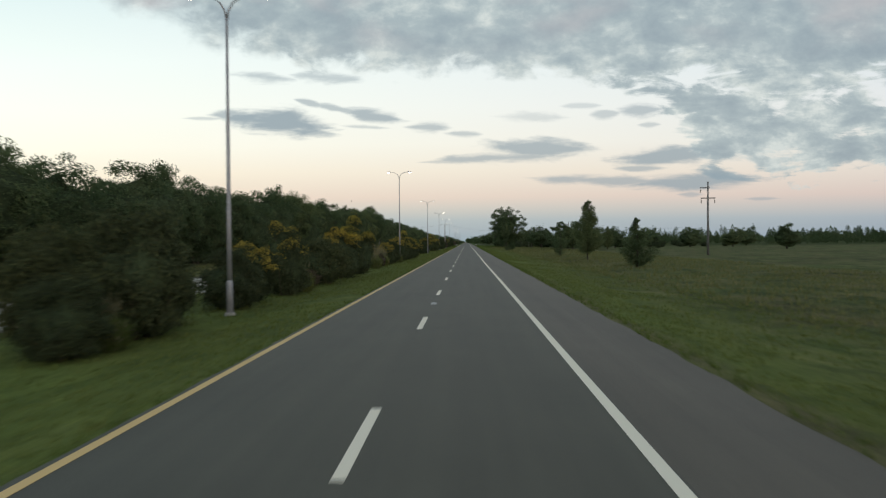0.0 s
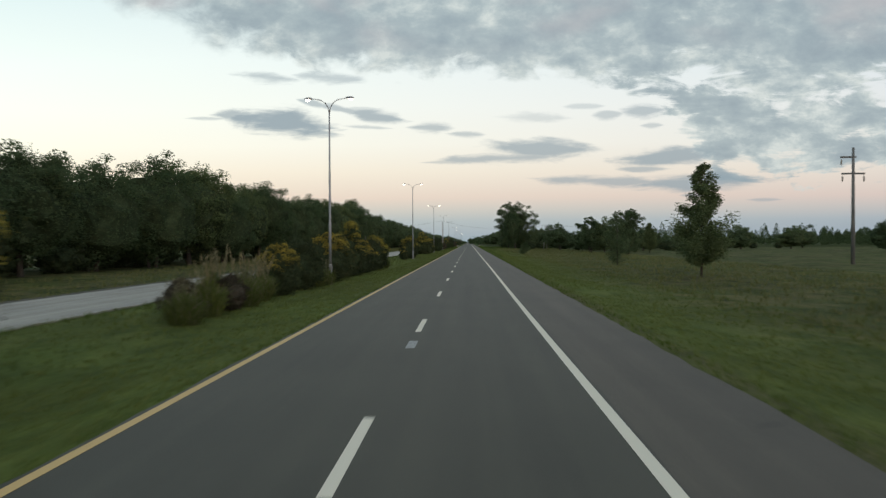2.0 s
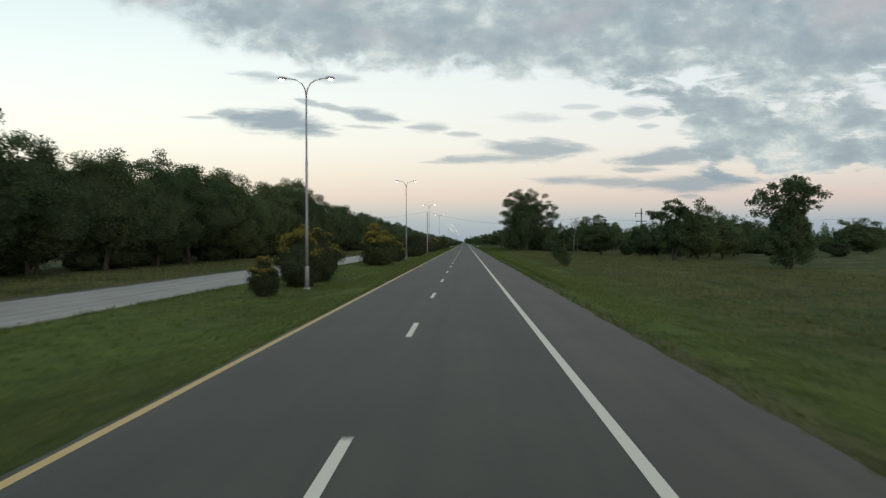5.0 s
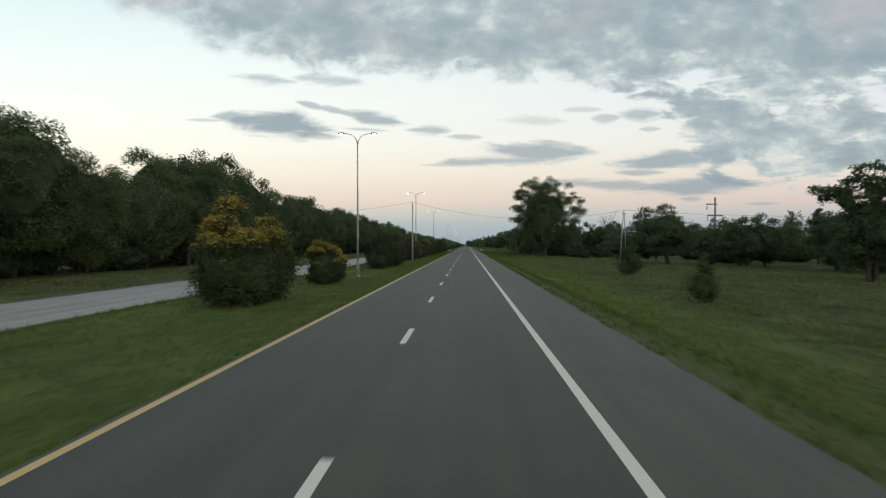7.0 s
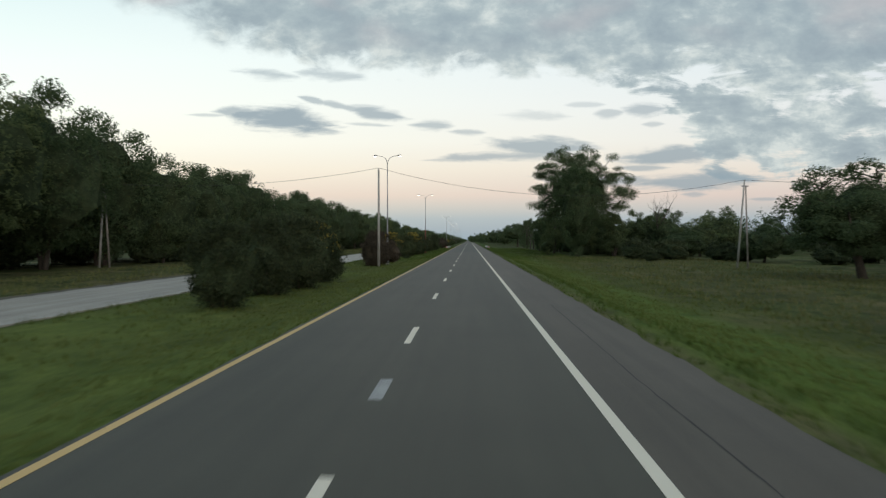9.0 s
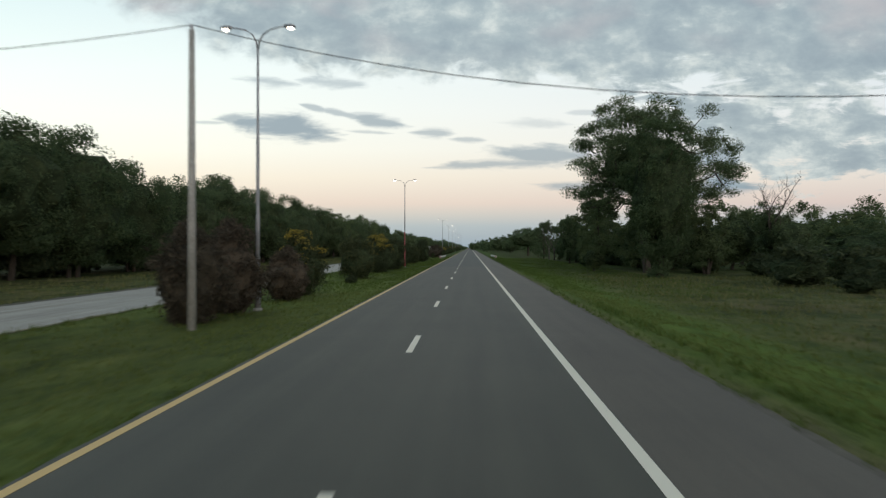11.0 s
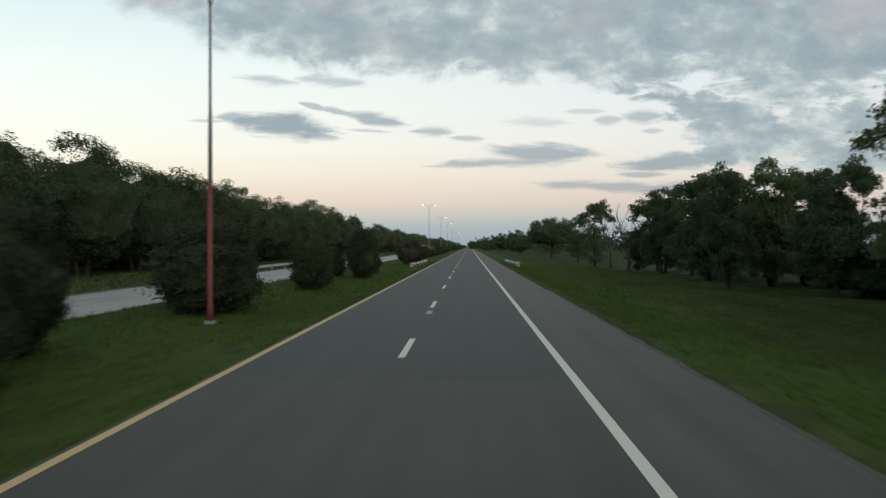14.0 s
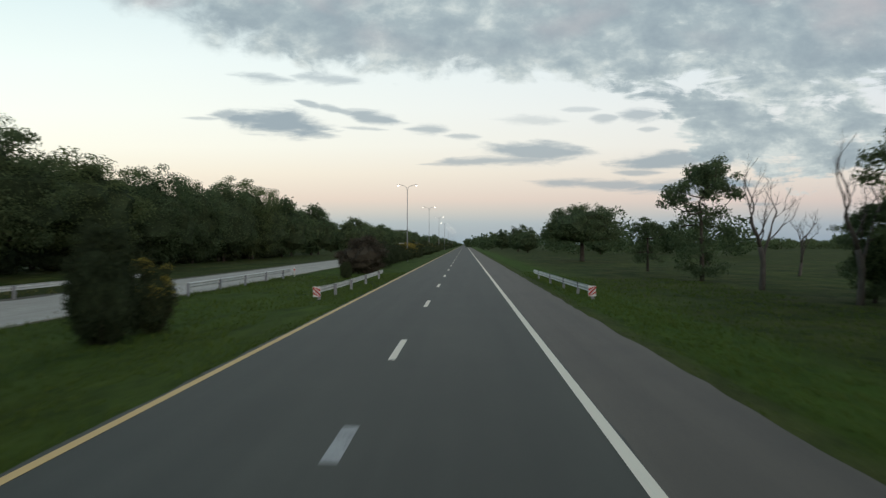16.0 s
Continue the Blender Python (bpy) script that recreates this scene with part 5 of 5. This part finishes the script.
TREES_BEHIND_ROW = [
    (31, 338, 8.4, 7.6), (46, 332, 6.9, 10), (40, 352, 9.6, 9), (48, 362, 10.0, 10), (44, 345, 9.0, 9), (52, 376, 10.0, 10), (46, 392, 9.6, 10), (58, 352, 10.0, 11), (54, 404, 9.4, 10),
    (64, 372, 10.0, 11), (18.5, 345, 3.4, 4), (19.2, 353, 2.6, 3.4), (78, 262, 7.1, 10), (88, 285, 7.6, 11), (110, 205, 8.4, 11.5), (101, 270, 8.4, 12), (112, 296, 9.0, 10), (124, 280, 8.4, 12),
    (140, 302, 9.4, 12), (95, 312, 9.4, 11),
]
TREES_AHEAD = [
    (44, 575, 6.0, 8), (24, 600, 8.6, 9.6), (24, 640, 11.0, 11), (30, 670, 11.0, 11), (22, 720, 11.0, 11), (27, 760, 11.0, 12), (20, 800, 11.0, 12), (24, 850, 11.0, 12), (18, 900, 11.0, 12),
]
FIELD_TREES = PASTURE_TREES + TREES_BEHIND_ROW + TREES_AHEAD
for i, (x, y, h, w) in enumerate(ROADSIDE_TREES):
    plant(AIRY[i % 2] if i in (0, 1, 7, 15) else ROW[i % 3], x, y, h, w, (i * 77) % 360)
for i, (x, y, h, w) in enumerate(FIELD_TREES):
    plant(ROW[i % 3] if i in (1, 2, 6, 17) else PLAIN[i % 2], x, y, h, w, (i * 77) % 360)
DEAD = [dead_tree(303, 8.0, 1, "bare dead tree with a short trunk and many crooked forks"), dead_tree(305, 8.0, 1, "bare dead tree with one slender forked stem")]
for i, x, y, h, w in ((0, 22.7, 426.2, 9.6, 7.0), (0, 22.6, 415.2, 9.2, 6.6), (1, 36, 446, 7.0, 4.6), (1, 41.4, 345, 13.5, 9.0)):
    plant(DEAD[i], x, y, h, w, (x * 61) % 360)
SAPLING = "young pointed tree with airy green foliage on the grassy verge"
CON = [conifer(401, 9.0, 2.9, 0.1, 0.26, 0.8, 24000, 0.17, SAPLING, "young verge trees"), conifer(402, 5.9, 2.0, 0.02, 0.2, 1.15, 9000, 0.17, SAPLING, "young verge trees"), conifer(403, 9.0, 2.6, 0.03, 0.34, 0.62, 8500, 0.16, SAPLING, "young verge trees")]
for i, x, y, h, w in ((0, 21.3, 94.6, 9.8, 6.0), (1, 21.5, 66, 5.9, 5.0), (2, 21.4, 124.7, 7.4, 4.6), (1, 15.1, 198.3, 2.9, 2.6), (1, 18.8, 228.6, 3.9, 3.8), (0, 44, 233, 9, 5.8), (0, 57, 262, 9, 6), (2, 62, 280, 9.6, 6), (2, 70, 246, 9, 5.4), (0, 52, 215, 8.4, 5.4)):
    plant(CON[i], x, y, h, w, (x * 50) % 360)

# dark undergrowth behind the right-hand trees
rng = random.Random(77)
for x0, x1, y0, y1, n in ((30, 48, 372, 404, 16), (26, 44, 300, 345, 12), (40, 80, 235, 330, 26), (60, 130, 290, 370, 34), (26, 34, 346, 374, 8)):
    for i in range(n):
        s = rng.uniform(1.7, 3.6)
        plant(FAR[1], rng.uniform(x0, x1), rng.uniform(y0, y1), s, s * rng.uniform(1.2, 1.9), rng.uniform(0, 360), "dense dark-green shrub in rough grass under the trees", "undergrowth shrubs")


# ---- far woods ----
def far_wood(name, spots, leaf, label, seed, pointed):
    """A distant belt of trees as one mesh of many leaf clumps, finer where the road comes nearer to it."""
    rng = np.random.default_rng(seed)
    P, S = [], []
    for x, y, h, r in spots:
        fine = min(1.0, max(0.32, (y - 330) / 600 + abs(x) / 500))
        n = int(min(620, 150 / fine ** 1.5))
        d = unit(rng.normal(size=(n, 3)))
        rr = rng.random((n, 1)) ** 0.35
        z = 0.5 * h + d[:, 2:3] * rr * h * 0.5
        taper = np.clip(1.3 - z / h, 0.25, 1) if pointed else np.ones_like(z)
        P.append(np.concatenate([x + d[:, 0:1] * rr * r * taper, y + d[:, 1:2] * rr * r * taper, z - 0.3], 1))
        S.append(leaf * fine * (0.5 + rng.random(n)))
    me = leaf_mesh(name, np.concatenate(P), np.concatenate(S), rng, 0.6)
    tagged(link_mesh(name, me, LEAF), label, "trees", kind="stuff")


rng = random.Random(21)
spots = []
for i in range(330):
    x = rng.uniform(62, 520)
    spots.append((x, 330 + 0.25 * x + rng.uniform(-20, 90), rng.uniform(7, 12.5), rng.uniform(2.2, 3.6)))
far_wood("far_wood", spots, 1.2, "low dark belt of distant pointed trees across the field", 31, True)
spots = []
for i in range(200):
    x = rng.uniform(90, 620)
    spots.append((x, 740 + 0.3 * x + rng.uniform(-15, 80), rng.uniform(4.5, 8.0), rng.uniform(4, 7)))
far_wood("far_wood", spots, 1.4, "low dark hedge of distant trees beyond the pasture", 34, False)
spots = []
for i in range(260):
    y = rng.uniform(520, 2400)
    spots.append((rng.choice((1, 1, 1, -1)) * rng.uniform(0, 30) + rng.uniform(26, 60), y, rng.uniform(7, 13), rng.uniform(4, 7)))
for i in range(170):
    y = rng.uniform(900, 2600)
    spots.append((-rng.uniform(28, 70), y, rng.uniform(9, 14), rng.uniform(5, 8)))
for i in range(60):
    y = rng.uniform(900, 2200)
    spots.append((-rng.uniform(8, 12), y, rng.uniform(3, 4.5), rng.uniform(2, 3)))
far_wood("far_wood", spots, 1.9, "distant dark trees lining the road towards the horizon", 32, False)
spots = [(rng.uniform(300, 1800), rng.uniform(700, 1900), rng.uniform(8, 14), rng.uniform(6, 14)) for i in range(260)]
spots += [(-rng.uniform(60, 900), rng.uniform(1200, 2400), rng.uniform(10, 16), rng.uniform(8, 16)) for i in range(160)]
far_wood("far_wood", spots, 3.2, "thin dark line of distant woodland on the horizon", 33, False)


# ---- white farm building far ahead ----
def farm_building(x, y):
    b = thing("farm_building", x, y, ground_z(x, y), "small white building with a flat roof behind the shrubs", "building")
    bm = bmesh.new()
    box(bm, -6, 6, -3, 3, -0.2, 3.6)
    part("wall", bm, SIGN_WHITE, b)
    bm = bmesh.new()
    box(bm, -6.3, 6.3, -3.3, 3.3, 3.6, 3.9)
    part("roof", bm, CONCRETE_POLE, b)
    bm = bmesh.new()
    box(bm, -0.5, 0.5, -3.05, -2.98, -0.1, 2.1)
    part("door", bm, GREY_POLE, b)


farm_building(-32, 735)


# ---- grass ----
def grass(name, zones, material, label, seed):
    """Countless tufts of upright blades. zones: x0, x1, y0, y1, tufts, blade height."""
    rng = np.random.default_rng(seed)
    co = []
    for x0, x1, y0, y1, n, h in zones:
        xs, ys = rng.uniform(x0, x1, n), rng.uniform(y0, y1, n)
        for x, y in zip(xs, ys):
            if noise.noise((x * 0.3, y * 0.2, 9)) < -0.45:
                continue
            z = ground_z(float(x), float(y)) - 0.02
            for b in range(4):
                a, lean = rng.random() * 6.283, rng.random() * 0.8
                hh = h * (0.5 + 0.9 * rng.random())
                w = 0.014 + 0.035 * h
                dx, dy = math.cos(a), math.sin(a)
                bx, by = x + dx * 0.05, y + dy * 0.05
                co += [(bx - dy * w, by + dx * w, z), (bx + dy * w, by - dx * w, z), (bx + dx * hh * lean, by + dy * hh * lean, z + hh)]
    tagged(link_mesh(name, triangles(name, co), material), label, "grass", kind="stuff")


grass("verge_grass", [(-7.5, -3.75, -4, 300, 26000, 0.09), (-15, -7.5, -4, 300, 13000, 0.16), (6.5, 10, -4, 140, 12000, 0.09), (7.3, 10, 140, 300, 12000, 0.1), (6.5, 7.3, 140, 300, 700, 0.07), (10, 16, 0, 300, 15000, 0.13)], GRASS, "short green grass on the verges and median", 41)
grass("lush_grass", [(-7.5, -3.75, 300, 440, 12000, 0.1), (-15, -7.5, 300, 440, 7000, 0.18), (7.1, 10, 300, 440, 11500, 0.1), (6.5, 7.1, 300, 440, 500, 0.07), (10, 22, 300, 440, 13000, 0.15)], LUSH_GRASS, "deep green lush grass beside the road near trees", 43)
grass("field_grass", [(14, 40, 10, 330, 24000, 0.28), (-36, -23, 0, 420, 10000, 0.3)], STRAW, "long pale dry grass in the rough field", 42)
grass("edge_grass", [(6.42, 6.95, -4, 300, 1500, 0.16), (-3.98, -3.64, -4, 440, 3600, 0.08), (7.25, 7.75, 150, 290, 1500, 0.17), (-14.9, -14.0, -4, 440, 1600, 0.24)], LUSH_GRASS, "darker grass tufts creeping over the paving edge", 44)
